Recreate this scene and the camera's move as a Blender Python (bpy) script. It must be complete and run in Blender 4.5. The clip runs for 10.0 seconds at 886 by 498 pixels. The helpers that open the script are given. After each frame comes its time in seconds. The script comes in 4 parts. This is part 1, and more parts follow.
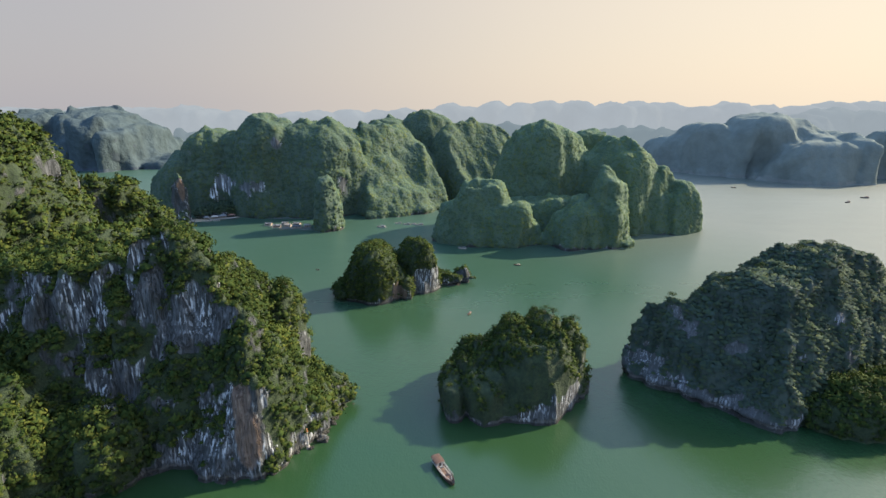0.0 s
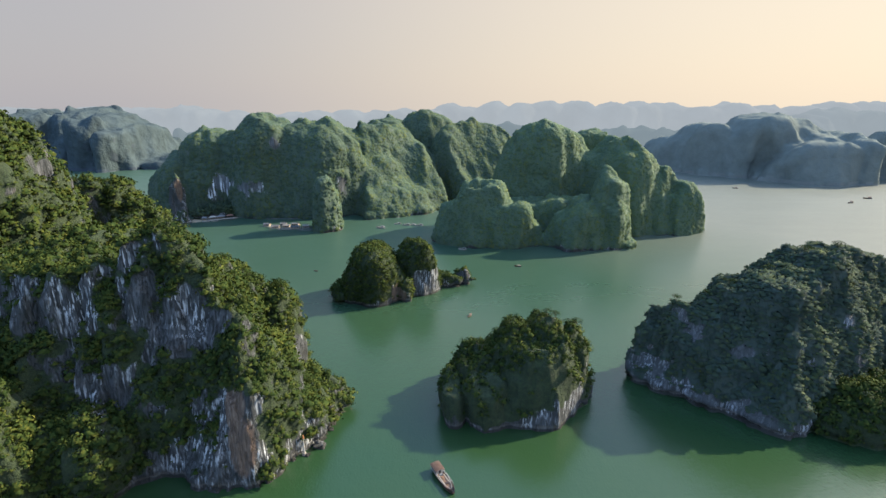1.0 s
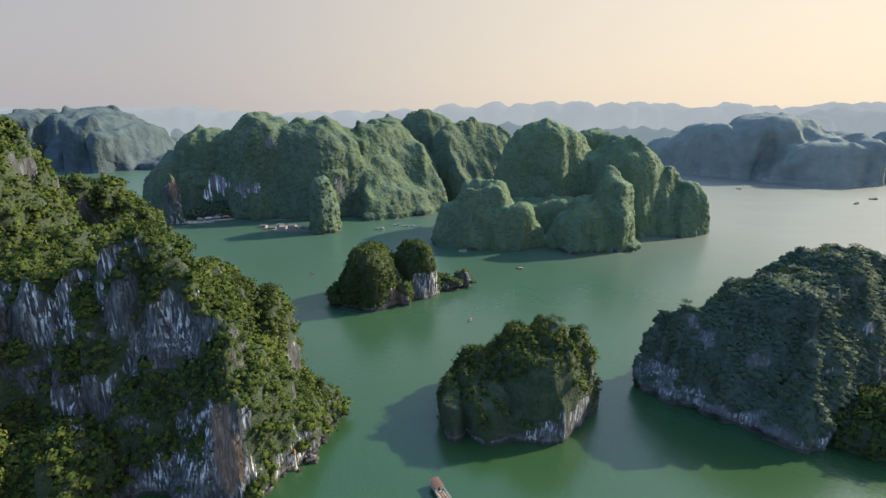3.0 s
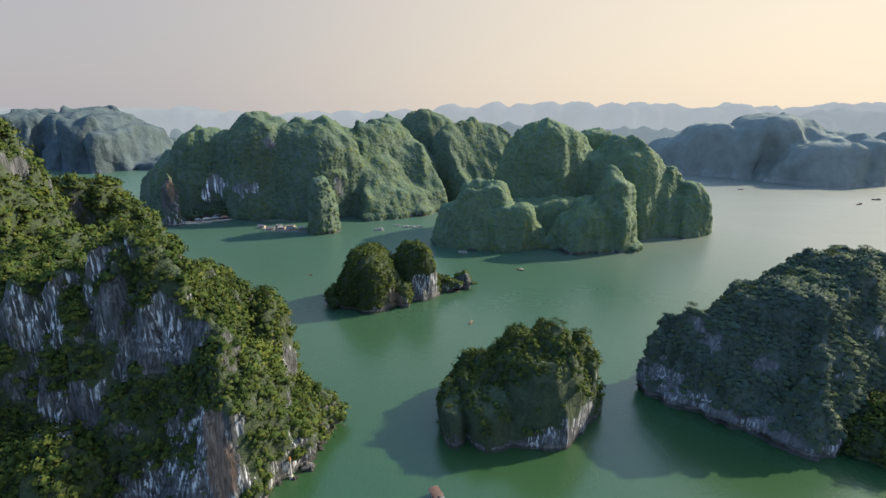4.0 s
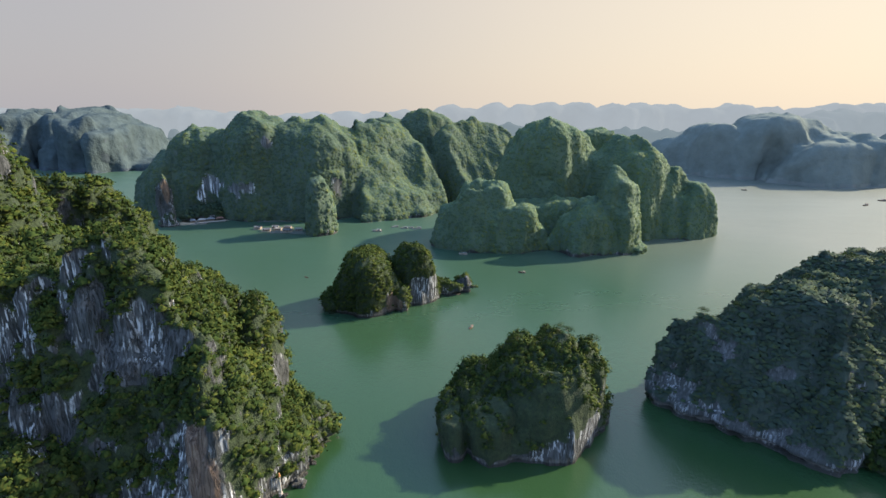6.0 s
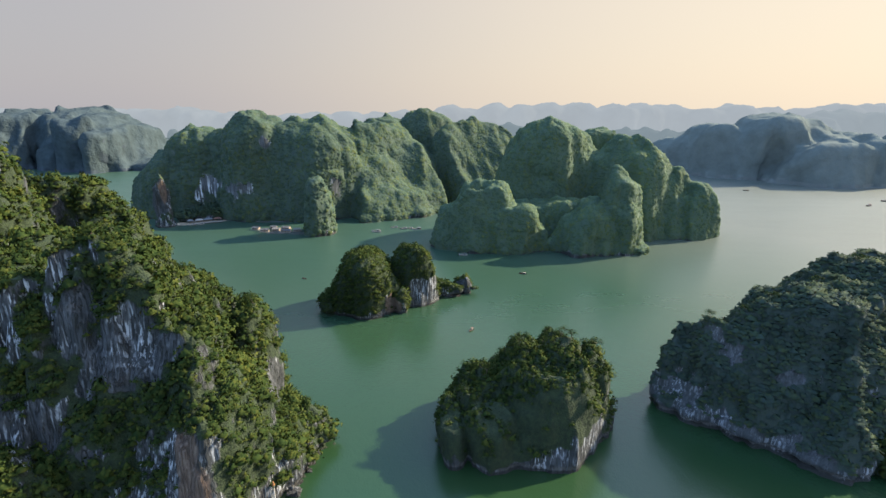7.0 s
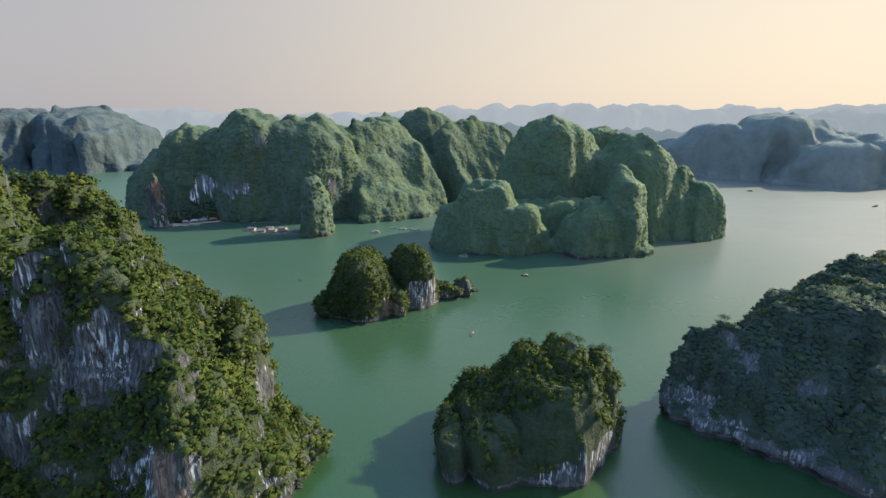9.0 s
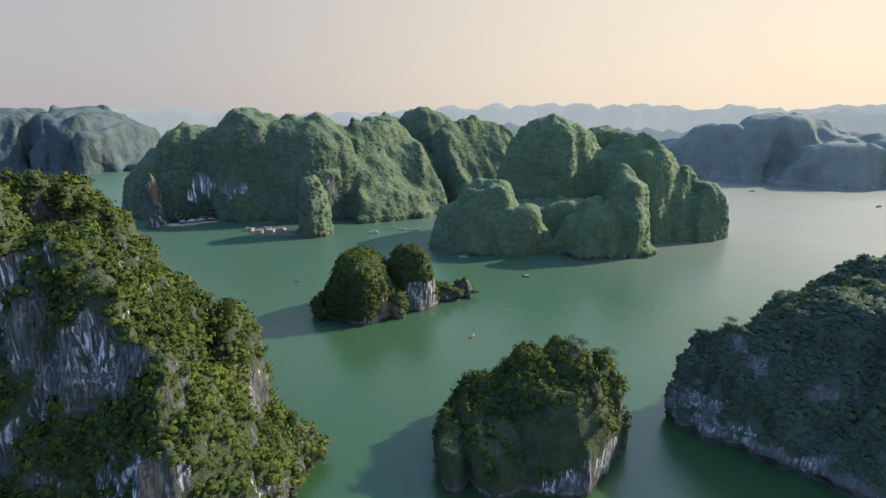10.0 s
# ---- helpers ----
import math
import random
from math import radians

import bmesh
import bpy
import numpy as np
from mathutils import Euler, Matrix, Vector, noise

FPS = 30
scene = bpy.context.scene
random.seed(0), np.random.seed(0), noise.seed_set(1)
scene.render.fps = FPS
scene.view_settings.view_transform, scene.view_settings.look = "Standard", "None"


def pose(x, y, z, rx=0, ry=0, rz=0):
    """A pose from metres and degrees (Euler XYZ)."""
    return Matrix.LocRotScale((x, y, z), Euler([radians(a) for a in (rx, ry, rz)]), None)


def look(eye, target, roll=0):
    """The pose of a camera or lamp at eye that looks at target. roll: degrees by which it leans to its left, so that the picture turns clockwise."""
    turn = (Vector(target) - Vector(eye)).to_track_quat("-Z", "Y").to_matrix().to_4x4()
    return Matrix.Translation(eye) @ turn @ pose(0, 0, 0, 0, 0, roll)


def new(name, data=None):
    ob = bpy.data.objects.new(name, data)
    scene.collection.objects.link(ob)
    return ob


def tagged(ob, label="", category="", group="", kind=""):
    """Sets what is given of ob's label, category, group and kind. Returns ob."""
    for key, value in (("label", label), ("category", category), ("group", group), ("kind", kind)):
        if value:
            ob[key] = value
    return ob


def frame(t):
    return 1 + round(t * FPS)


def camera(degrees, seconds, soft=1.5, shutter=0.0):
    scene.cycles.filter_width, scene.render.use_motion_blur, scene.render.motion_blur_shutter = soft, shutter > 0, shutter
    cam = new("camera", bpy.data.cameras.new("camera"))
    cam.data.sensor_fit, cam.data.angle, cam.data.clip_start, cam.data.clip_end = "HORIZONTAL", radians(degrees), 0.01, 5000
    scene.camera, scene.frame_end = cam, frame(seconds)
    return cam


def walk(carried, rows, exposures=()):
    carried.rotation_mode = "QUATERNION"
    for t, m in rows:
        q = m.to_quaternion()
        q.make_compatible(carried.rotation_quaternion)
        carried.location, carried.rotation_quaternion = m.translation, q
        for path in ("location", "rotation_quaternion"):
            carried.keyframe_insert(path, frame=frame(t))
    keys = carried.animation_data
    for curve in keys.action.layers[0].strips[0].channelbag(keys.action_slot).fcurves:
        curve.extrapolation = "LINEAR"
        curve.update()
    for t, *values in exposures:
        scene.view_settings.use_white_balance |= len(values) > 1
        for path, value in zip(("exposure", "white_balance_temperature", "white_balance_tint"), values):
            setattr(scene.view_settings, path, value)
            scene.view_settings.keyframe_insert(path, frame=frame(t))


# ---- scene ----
cam = camera(84.0, 10.0)

# the flight: seconds, eye (x, y, z), degrees of pitch, yaw and roll
ROWS = [
    (0.0, 0.00, 0.00, 150.00, -16.302, 0.000, -0.028),
    (0.5, 0.03, 2.82, 149.44, -16.277, -0.002, -0.024),
    (1.0, 0.07, 5.64, 148.89, -16.251, -0.004, -0.019),
    (1.5, 0.11, 8.47, 148.33, -16.225, -0.006, -0.014),
    (2.0, 0.15, 11.31, 147.78, -16.199, -0.008, -0.009),
    (2.5, 0.20, 14.14, 147.22, -16.172, -0.010, -0.004),
    (3.0, 0.25, 16.98, 146.65, -16.145, -0.012, 0.001),
    (3.5, 0.30, 19.83, 146.08, -16.118, -0.014, 0.007),
    (4.0, 0.36, 22.68, 145.50, -16.090, -0.016, 0.013),
    (4.5, 0.41, 25.53, 144.90, -16.061, -0.018, 0.019),
    (5.0, 0.47, 28.39, 144.29, -16.033, -0.020, 0.025),
    (5.5, 0.54, 31.25, 143.66, -16.003, -0.021, 0.032),
    (6.0, 0.61, 34.12, 143.01, -15.974, -0.023, 0.039),
    (6.5, 0.67, 36.99, 142.33, -15.944, -0.025, 0.046),
    (7.0, 0.75, 39.86, 141.64, -15.913, -0.027, 0.053),
    (7.5, 0.82, 42.74, 140.91, -15.883, -0.029, 0.060),
    (8.0, 0.90, 45.62, 140.16, -15.851, -0.030, 0.068),
    (8.5, 0.98, 48.51, 139.37, -15.820, -0.032, 0.076),
    (9.0, 1.07, 51.40, 138.55, -15.788, -0.034, 0.084),
    (9.5, 1.15, 54.30, 137.70, -15.755, -0.035, 0.093),
    (10.0, 1.24, 57.20, 136.80, -15.722, -0.037, 0.101),
]


def flight_pose(x, y, z, pitch, yaw, roll):
    p, w = radians(pitch), radians(yaw)
    ahead = Vector((-math.sin(w) * math.cos(p), math.cos(w) * math.cos(p), math.sin(p)))
    eye = Vector((x, y, z))
    return look(eye, eye + ahead * 100.0, roll)


walk(cam, [(row[0], flight_pose(*row[1:])) for row in ROWS])

# ---- light ----
SUN_SIDE, SUN_UP = radians(21.0), radians(31.5)      # from +x towards +y; above the horizon
world = bpy.data.worlds.new("sky")
scene.world = world
world.use_nodes = True
wt = world.node_tree
wt.nodes.clear()
sky = wt.nodes.new("ShaderNodeTexSky")
sky.sky_type, sky.sun_disc = "NISHITA", False
sky.sun_elevation, sky.sun_rotation = SUN_UP, radians(90.0) - SUN_SIDE
sky.air_density, sky.dust_density, sky.ozone_density, sky.altitude = 1.8, 2.0, 5.0, 100.0
where = wt.nodes.new("ShaderNodeTexCoord")
split = wt.nodes.new("ShaderNodeSeparateXYZ")
rise = wt.nodes.new("ShaderNodeMapRange")          # the hazy air thins out towards the zenith
rise.interpolation_type = "SMOOTHSTEP"
rise.inputs["From Min"].default_value, rise.inputs["From Max"].default_value = 0.20, 0.62
rise.inputs["To Min"].default_value, rise.inputs["To Max"].default_value = 0.93, 0.0
haze = wt.nodes.new("ShaderNodeMixRGB")
glow = wt.nodes.new("ShaderNodeVectorMath")        # the hazy air is warm towards the sun, grey away from it
glow.operation = "DOT_PRODUCT"
glow.inputs[1].default_value = (math.cos(SUN_SIDE), math.sin(SUN_SIDE), 0.0)
warm = wt.nodes.new("ShaderNodeMapRange")
warm.interpolation_type = "SMOOTHSTEP"
warm.inputs["From Min"].default_value, warm.inputs["From Max"].default_value = -0.38, 1.06
air = wt.nodes.new("ShaderNodeMixRGB")
air.inputs["Color1"].default_value, air.inputs["Color2"].default_value = (2.55, 2.46, 2.60, 1.0), (5.3, 4.5, 3.5, 1.0)
wt.links.new(where.outputs["Generated"], glow.inputs[0])
wt.links.new(glow.outputs["Value"], warm.inputs["Value"])
wt.links.new(warm.outputs["Result"], air.inputs["Fac"])
cool = wt.nodes.new("ShaderNodeMapRange")          # and bluer opposite the sun
cool.interpolation_type = "SMOOTHSTEP"
cool.inputs["From Min"].default_value, cool.inputs["From Max"].default_value = 0.0, 0.85
away = wt.nodes.new("ShaderNodeVectorMath")
away.operation = "DOT_PRODUCT"
away.inputs[1].default_value = (-0.66, -0.75, 0.0)
wt.links.new(where.outputs["Generated"], away.inputs[0])
anti = wt.nodes.new("ShaderNodeMixRGB")
anti.inputs["Color2"].default_value = (4.0, 5.4, 8.4, 1.0)
wt.links.new(away.outputs["Value"], cool.inputs["Value"])
wt.links.new(cool.outputs["Result"], anti.inputs["Fac"])
wt.links.new(air.outputs["Color"], anti.inputs["Color1"])
wt.links.new(anti.outputs["Color"], haze.inputs["Color2"])
back = wt.nodes.new("ShaderNodeBackground")
wout = wt.nodes.new("ShaderNodeOutputWorld")
wt.links.new(where.outputs["Generated"], split.inputs["Vector"])
wt.links.new(split.outputs["Z"], rise.inputs["Value"])
wt.links.new(rise.outputs["Result"], haze.inputs["Fac"])
wt.links.new(sky.outputs["Color"], haze.inputs["Color1"])
thick = wt.nodes.new("ShaderNodeMapRange")         # as under thin overcast, the upper sky is brighter than the horizon
thick.inputs["From Min"].default_value, thick.inputs["From Max"].default_value = 0.25, 0.9
thick.inputs["To Min"].default_value, thick.inputs["To Max"].default_value = 0.095, 0.235
wt.links.new(split.outputs["Z"], thick.inputs["Value"])
wt.links.new(thick.outputs["Result"], back.inputs["Strength"])
wt.links.new(haze.outputs["Color"], back.inputs["Color"])
wt.links.new(back.outputs["Background"], wout.inputs["Surface"])

sun_data = bpy.data.lights.new("sun", "SUN")
sun_data.energy, sun_data.angle, sun_data.color = 5.2, radians(0.8), (1.0, 0.85, 0.62)
sun = new("sun", sun_data)
sun_way = Vector((math.cos(SUN_UP) * math.cos(SUN_SIDE), math.cos(SUN_UP) * math.sin(SUN_SIDE), math.sin(SUN_UP)))
sun.matrix_world = look(sun_way * 900, (0, 0, 0))
scene.view_settings.exposure = 1.0


# ---- materials ----
class Nodes:
    """A short way to write a node material."""

    def __init__(self, name, rough=0.8):
        self.mat = bpy.data.materials.new(name)
        self.mat.use_nodes = True
        self.tree = self.mat.node_tree
        self.shader = self.tree.nodes["Principled BSDF"]
        self.out = self.tree.nodes["Material Output"]
        self.shader.inputs["Roughness"].default_value = rough

    def add(self, kind, **values):
        node = self.tree.nodes.new(kind)
        for key, value in values.items():
            node.inputs[key].default_value = value
        return node

    def link(self, a, b):
        self.tree.links.new(a, b)

    def coords(self, scale=(1, 1, 1)):
        c = self.add("ShaderNodeTexCoord")
        m = self.add("ShaderNodeMapping", Scale=scale)
        self.link(c.outputs["Object"], m.inputs["Vector"])
        return m.outputs["Vector"]

    def noise(self, scale, detail=4.0, rough=0.6, at=None, **kw):
        n = self.add("ShaderNodeTexNoise", Scale=scale, Detail=detail, Roughness=rough, **kw)
        self.link(at if at is not None else self.coords(), n.inputs["Vector"])
        return n.outputs["Fac"]

    def ramp(self, fac, *stops):
        r = self.tree.nodes.new("ShaderNodeValToRGB")
        while len(r.color_ramp.elements) < len(stops):
            r.color_ramp.elements.new(0.5)
        for e, (place, colour) in zip(r.color_ramp.elements, stops):
            e.position = place
            e.color = (*colour, 1.0) if isinstance(colour, tuple) else (colour, colour, colour, 1.0)
        self.link(fac, r.inputs["Fac"])
        return r.outputs["Color"]

    def mix(self, fac, a, b, kind="MIX"):
        m = self.tree.nodes.new("ShaderNodeMixRGB")
        m.blend_type = kind
        for socket, value in zip(m.inputs, (fac, a, b)):
            if isinstance(value, (int, float)):
                socket.default_value = value if socket.name == "Fac" else (value, value, value, 1)
            elif isinstance(value, tuple):
                socket.default_value = (*value, 1.0)
            else:
                self.link(value, socket)
        return m.outputs["Color"]

    def bump(self, height, strength, distance):
        b = self.add("ShaderNodeBump", Strength=strength, Distance=distance)
        self.link(height, b.inputs["Height"])
        self.link(b.outputs["Normal"], self.shader.inputs["Normal"])

    def colour(self, c):
        if isinstance(c, tuple):
            self.shader.inputs["Base Color"].default_value = (*c, 1.0)
        else:
            self.link(c, self.shader.inputs["Base Color"])
        return self


def plain(name, colour, rough=0.7, vary=0.25, scale=3.0, knobs=0.0):
    n = Nodes(name, rough)
    dark = tuple(c * (1 - vary) for c in colour)
    lite = tuple(min(1, c * (1 + vary)) for c in colour)
    n.colour(n.ramp(n.noise(scale), (0.3, dark), (0.7, lite)))
    if knobs:
        n.bump(n.noise(0.13, 3, 0.6), 0.8, knobs)
        n.shader.inputs["Specular IOR Level"].default_value = 0.0
    return n.mat


def rock_material(name, size=1.0, lift=1.0, soil_dark=(0.014, 0.027, 0.013), soil_lite=(0.036, 0.056, 0.022), pale=0.9, relief=0.9):
    """Streaked grey limestone with undergrowth where the attribute 'green' says so."""
    n = Nodes(name, 0.9)
    s = 1.0 / size
    streak = n.noise(0.55 * s, 6, 0.7, n.coords((1.0, 1.0, 0.16)))
    crease = n.add("ShaderNodeMath", )
    crease.operation = "PINGPONG"
    crease.inputs[1].default_value = 0.08
    n.link(n.noise(0.42 * s, 4, 0.55, n.coords((1.0, 1.0, 0.10))), crease.inputs[0])
    groove = n.ramp(crease.outputs["Value"], (0.0, 0.0), (0.035, 1.0))
    fine = n.noise(1.6 * s, 4, 0.6, n.coords((1.0, 1.0, 0.3)))
    patch = n.noise(0.06 * s, 4, 0.6)
    grey = n.ramp(streak, (0.32, (0.034 * lift, 0.036 * lift, 0.038 * lift)), (0.49, (0.115 * lift, 0.117 * lift, 0.12 * lift)),
                  (0.58, (0.18 * lift, 0.18 * lift, 0.18 * lift)), (0.68, (0.30 * lift, 0.30 * lift, 0.30 * lift)))
    thread = n.noise(1.1 * s, 4, 0.6, n.coords((1.0, 1.0, 0.10)))
    field = n.noise(0.06 * s, 4, 0.65, n.coords((1.0, 1.0, 0.6)))
    lime = n.mix(1.0, n.ramp(thread, (0.53, 0.0), (0.58, 1.0)), n.ramp(field, (0.47, 0.0), (0.60, pale)), "MULTIPLY")
    grey = n.mix(1.0, grey, n.mix(0.75, 1.0, groove), "MULTIPLY")
    grey = n.mix(n.ramp(fine, (0.35, 0.75), (0.6, 0.0)), grey, (0.09 * lift, 0.09 * lift, 0.085 * lift))
    moss = n.noise(0.16 * s, 5, 0.7, n.coords((1.0, 1.0, 0.45)))
    grey = n.mix(n.ramp(moss, (0.42, 0.8), (0.60, 0.0)), grey, (0.05 * lift, 0.054 * lift, 0.05 * lift))
    grey = n.mix(lime, grey, (0.88 * lift, 0.87 * lift, 0.84 * lift))
    grey = n.mix(1.0, grey, (0.90, 0.97, 1.10), "MULTIPLY")
    rust = n.mix(n.ramp(patch, (0.62, 0.0), (0.76, 0.25)), grey, (0.20, 0.15, 0.11))
    scar = n.add("ShaderNodeAttribute")
    scar.attribute_name = "stain"
    ochre = n.ramp(n.noise(0.5 * s, 5, 0.7, n.coords((1.0, 1.0, 0.3))), (0.3, (0.085, 0.058, 0.044)), (0.55, (0.185, 0.122, 0.090)), (0.75, (0.30, 0.235, 0.185)))
    rust = n.mix(n.ramp(n.mix(0.35, scar.outputs["Fac"], n.noise(0.3 * s, 4, 0.7)), (0.38, 0.0), (0.50, 0.9)), rust, ochre)
    tide = n.add("ShaderNodeSeparateXYZ")             # pale band of salt and shells above the dark wet foot
    n.link(n.coords((1, 1, 1 / size)), tide.inputs["Vector"])
    level = n.mix(0.25, tide.outputs["Z"], n.mix(1.0, n.noise(0.5 * s, 4, 0.7), 8.0, "MULTIPLY"))
    scale = n.add("ShaderNodeMapRange")
    scale.inputs["From Max"].default_value = 8.0
    n.link(level, scale.inputs["Value"])
    rust = n.mix(n.ramp(scale.outputs["Result"], (0.24, 0.0), (0.30, 0.22), (0.36, 0.18), (0.46, 0.0)), rust, (0.40 * lift, 0.37 * lift, 0.32 * lift))
    rust = n.mix(n.ramp(scale.outputs["Result"], (0.21, 0.85), (0.27, 0.0)), rust, (0.025, 0.025, 0.022))
    g = n.add("ShaderNodeAttribute")
    g.attribute_name = "green"
    soil = n.ramp(n.noise(0.6 * s, 6, 0.75), (0.38, soil_dark), (0.62, soil_lite))
    mask = n.ramp(n.mix(0.5, g.outputs["Fac"], n.noise(0.45 * s, 4, 0.7)), (0.42, 0.0), (0.55, 1.0))
    n.colour(n.mix(mask, rust, soil))
    stone = n.mix(0.55, n.mix(0.5, streak, fine), groove)
    shrubs = n.mix(0.5, n.noise(0.55 * s, 4, 0.65), n.noise(1.7 * s, 3, 0.6))
    n.bump(n.mix(mask, stone, shrubs), relief, 1.6 * size)
    return n.mat


def leaf_material(name, dark, lite, gold, patch=0.05, through_light=0.12):
    n = Nodes(name, 0.75)
    geo = n.add("ShaderNodeNewGeometry")
    big = n.noise(patch, 4, 0.6)
    tint = n.mix(0.82, geo.outputs["Random Per Island"], n.noise(patch * 8, 4, 0.7))
    c = n.ramp(tint, (0.34, dark), (0.50, lite), (0.74, gold))
    c = n.mix(n.ramp(big, (0.35, 0.55), (0.6, 0.0)), c, dark)
    n.colour(c)
    n.shader.inputs["Specular IOR Level"].default_value = 0.05
    t = n.add("ShaderNodeBsdfTranslucent")
    n.link(n.mix(1.0, c, (1.0, 1.0, 0.6), "MULTIPLY"), t.inputs["Color"])
    m = n.add("ShaderNodeMixShader", Fac=through_light)
    n.link(n.shader.outputs["BSDF"], m.inputs[1])
    n.link(t.outputs["BSDF"], m.inputs[2])
    n.link(m.outputs["Shader"], n.out.inputs["Surface"])
    return n.mat


def water_material():
    n = Nodes("green_sea_water", 0.26)
    tone = n.ramp(n.noise(0.006, 3, 0.5), (0.3, (0.016, 0.051, 0.023)), (0.7, (0.024, 0.053, 0.018)))
    n.shader.inputs["IOR"].default_value = 1.43
    n.shader.inputs["Specular IOR Level"].default_value = 0.62
    place = n.add("ShaderNodeSeparateXYZ")
    n.link(n.coords(), place.inputs["Vector"])
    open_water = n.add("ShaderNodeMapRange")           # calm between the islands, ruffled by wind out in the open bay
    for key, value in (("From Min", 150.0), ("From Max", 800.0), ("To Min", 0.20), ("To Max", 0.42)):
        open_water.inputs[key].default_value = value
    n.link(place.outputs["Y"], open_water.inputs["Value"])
    lanes = n.add("ShaderNodeMath")
    lanes.operation = "MULTIPLY"
    n.link(open_water.outputs["Result"], lanes.inputs[0])
    n.link(n.ramp(n.noise(0.012, 4, 0.6, n.coords((1.0, 2.2, 1.0))), (0.35, 0.94), (0.65, 1.04)), lanes.inputs[1])
    n.link(lanes.outputs["Value"], n.shader.inputs["Roughness"])
    channel = n.add("ShaderNodeVectorMath")            # the wide channel lies east and north, its glare put into a paler colour
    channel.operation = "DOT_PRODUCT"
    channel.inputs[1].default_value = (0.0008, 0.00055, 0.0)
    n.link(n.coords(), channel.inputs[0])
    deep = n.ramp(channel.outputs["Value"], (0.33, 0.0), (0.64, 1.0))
    # haze of distance put into the colour: lighter and bluer farther out
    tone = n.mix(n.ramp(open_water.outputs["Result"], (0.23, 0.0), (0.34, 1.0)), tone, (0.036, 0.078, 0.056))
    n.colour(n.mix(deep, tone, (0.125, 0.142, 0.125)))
    swell = n.noise(0.22, 4, 0.6, n.coords((1.0, 0.6, 1.0)))
    ripple = n.noise(1.1, 3, 0.6, n.coords((1.0, 0.6, 1.0)))
    n.bump(n.mix(0.45, swell, ripple), 0.5, 0.36)
    return n.mat


ROCK = rock_material("limestone", 1.0, 0.74)
# the dark island's limestone, lightened in base colour to stand in for haze
ROCK_HAZY = rock_material("hazy_limestone", 1.0, 1.0, (0.034, 0.054, 0.050), (0.048, 0.070, 0.054), pale=0.35, relief=0.4)
# limestone of the middle distance, haze put into its lifted base colours
ROCK_FAR = rock_material("hazy_distant_limestone", 3.0, 1.3, (0.052, 0.082, 0.072), (0.062, 0.096, 0.056), relief=0.15)
LEAF = leaf_material("jungle_leaves", (0.018, 0.037, 0.013), (0.048, 0.072, 0.018), (0.126, 0.126, 0.028))
# the dark island's leaves, haze painted in as a paler, bluer green
LEAF_HAZY = leaf_material("hazy_jungle_leaves", (0.046, 0.070, 0.068), (0.054, 0.084, 0.052), (0.100, 0.116, 0.038))
# middle-distance leaves and headland rock: paler, bluer copies with the haze painted in
LEAF_FAR = leaf_material("hazy_far_leaves", (0.052, 0.082, 0.072), (0.062, 0.096, 0.056), (0.116, 0.130, 0.038), 0.02, 0.0)
LEAF_HEAD = leaf_material("hazy_headland_leaves", (0.068, 0.108, 0.082), (0.078, 0.122, 0.066), (0.142, 0.154, 0.046), 0.02, 0.0)
ROCK_HEAD = rock_material("hazy_headland_limestone", 3.0, 1.4, (0.068, 0.108, 0.082), (0.078, 0.122, 0.066), relief=0.12)
# far islands: these four base colours carry the haze, paler and bluer
ROCK_BLUE_HAZE = plain("blue_hazy_limestone", (0.064, 0.084, 0.104), 1.0, 0.14, 0.03, 2.0)
WOOD_BLUE_HAZE = plain("blue_hazy_woods", (0.058, 0.080, 0.090), 1.0, 0.20, 0.06, 4.5)
ROCK_PALE_HAZE = plain("pale_hazy_limestone", (0.180, 0.198, 0.192), 1.0, 0.10, 0.03, 1.2)
WOOD_PALE_HAZE = plain("pale_hazy_woods", (0.150, 0.176, 0.168), 1.0, 0.12, 0.05, 2.2)


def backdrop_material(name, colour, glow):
    """The farthest hills, a backdrop whose emission stands in for light from hazy air."""
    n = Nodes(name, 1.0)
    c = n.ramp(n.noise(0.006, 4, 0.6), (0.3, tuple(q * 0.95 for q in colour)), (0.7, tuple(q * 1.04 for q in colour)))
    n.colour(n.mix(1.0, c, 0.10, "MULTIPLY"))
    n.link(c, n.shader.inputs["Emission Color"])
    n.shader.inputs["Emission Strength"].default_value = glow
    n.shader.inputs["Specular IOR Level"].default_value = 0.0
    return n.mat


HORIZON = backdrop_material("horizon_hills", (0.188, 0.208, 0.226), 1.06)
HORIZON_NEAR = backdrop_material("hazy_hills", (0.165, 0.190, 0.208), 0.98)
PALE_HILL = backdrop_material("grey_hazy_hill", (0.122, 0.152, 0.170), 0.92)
WATER = water_material()


# ---- building tools ----
def part(name, mesh, material, parent=None, label=""):
    """Links a bmesh or a mesh as one object under a thing."""
    if isinstance(mesh, bmesh.types.BMesh):
        bm, mesh = mesh, bpy.data.meshes.new(name)
        bm.to_mesh(mesh)
        bm.free()
    mesh.materials.clear()
    mesh.materials.append(material)
    ob = new(name, mesh)
    if parent:
        ob.parent = parent
    return tagged(ob, label)


def thing(name, x, y, z, label, category, group="", kind="", turn=0.0):
    ob = new(name)
    ob.matrix_world = pose(x, y, z, 0, 0, turn)
    return tagged(ob, label, category, group, kind)


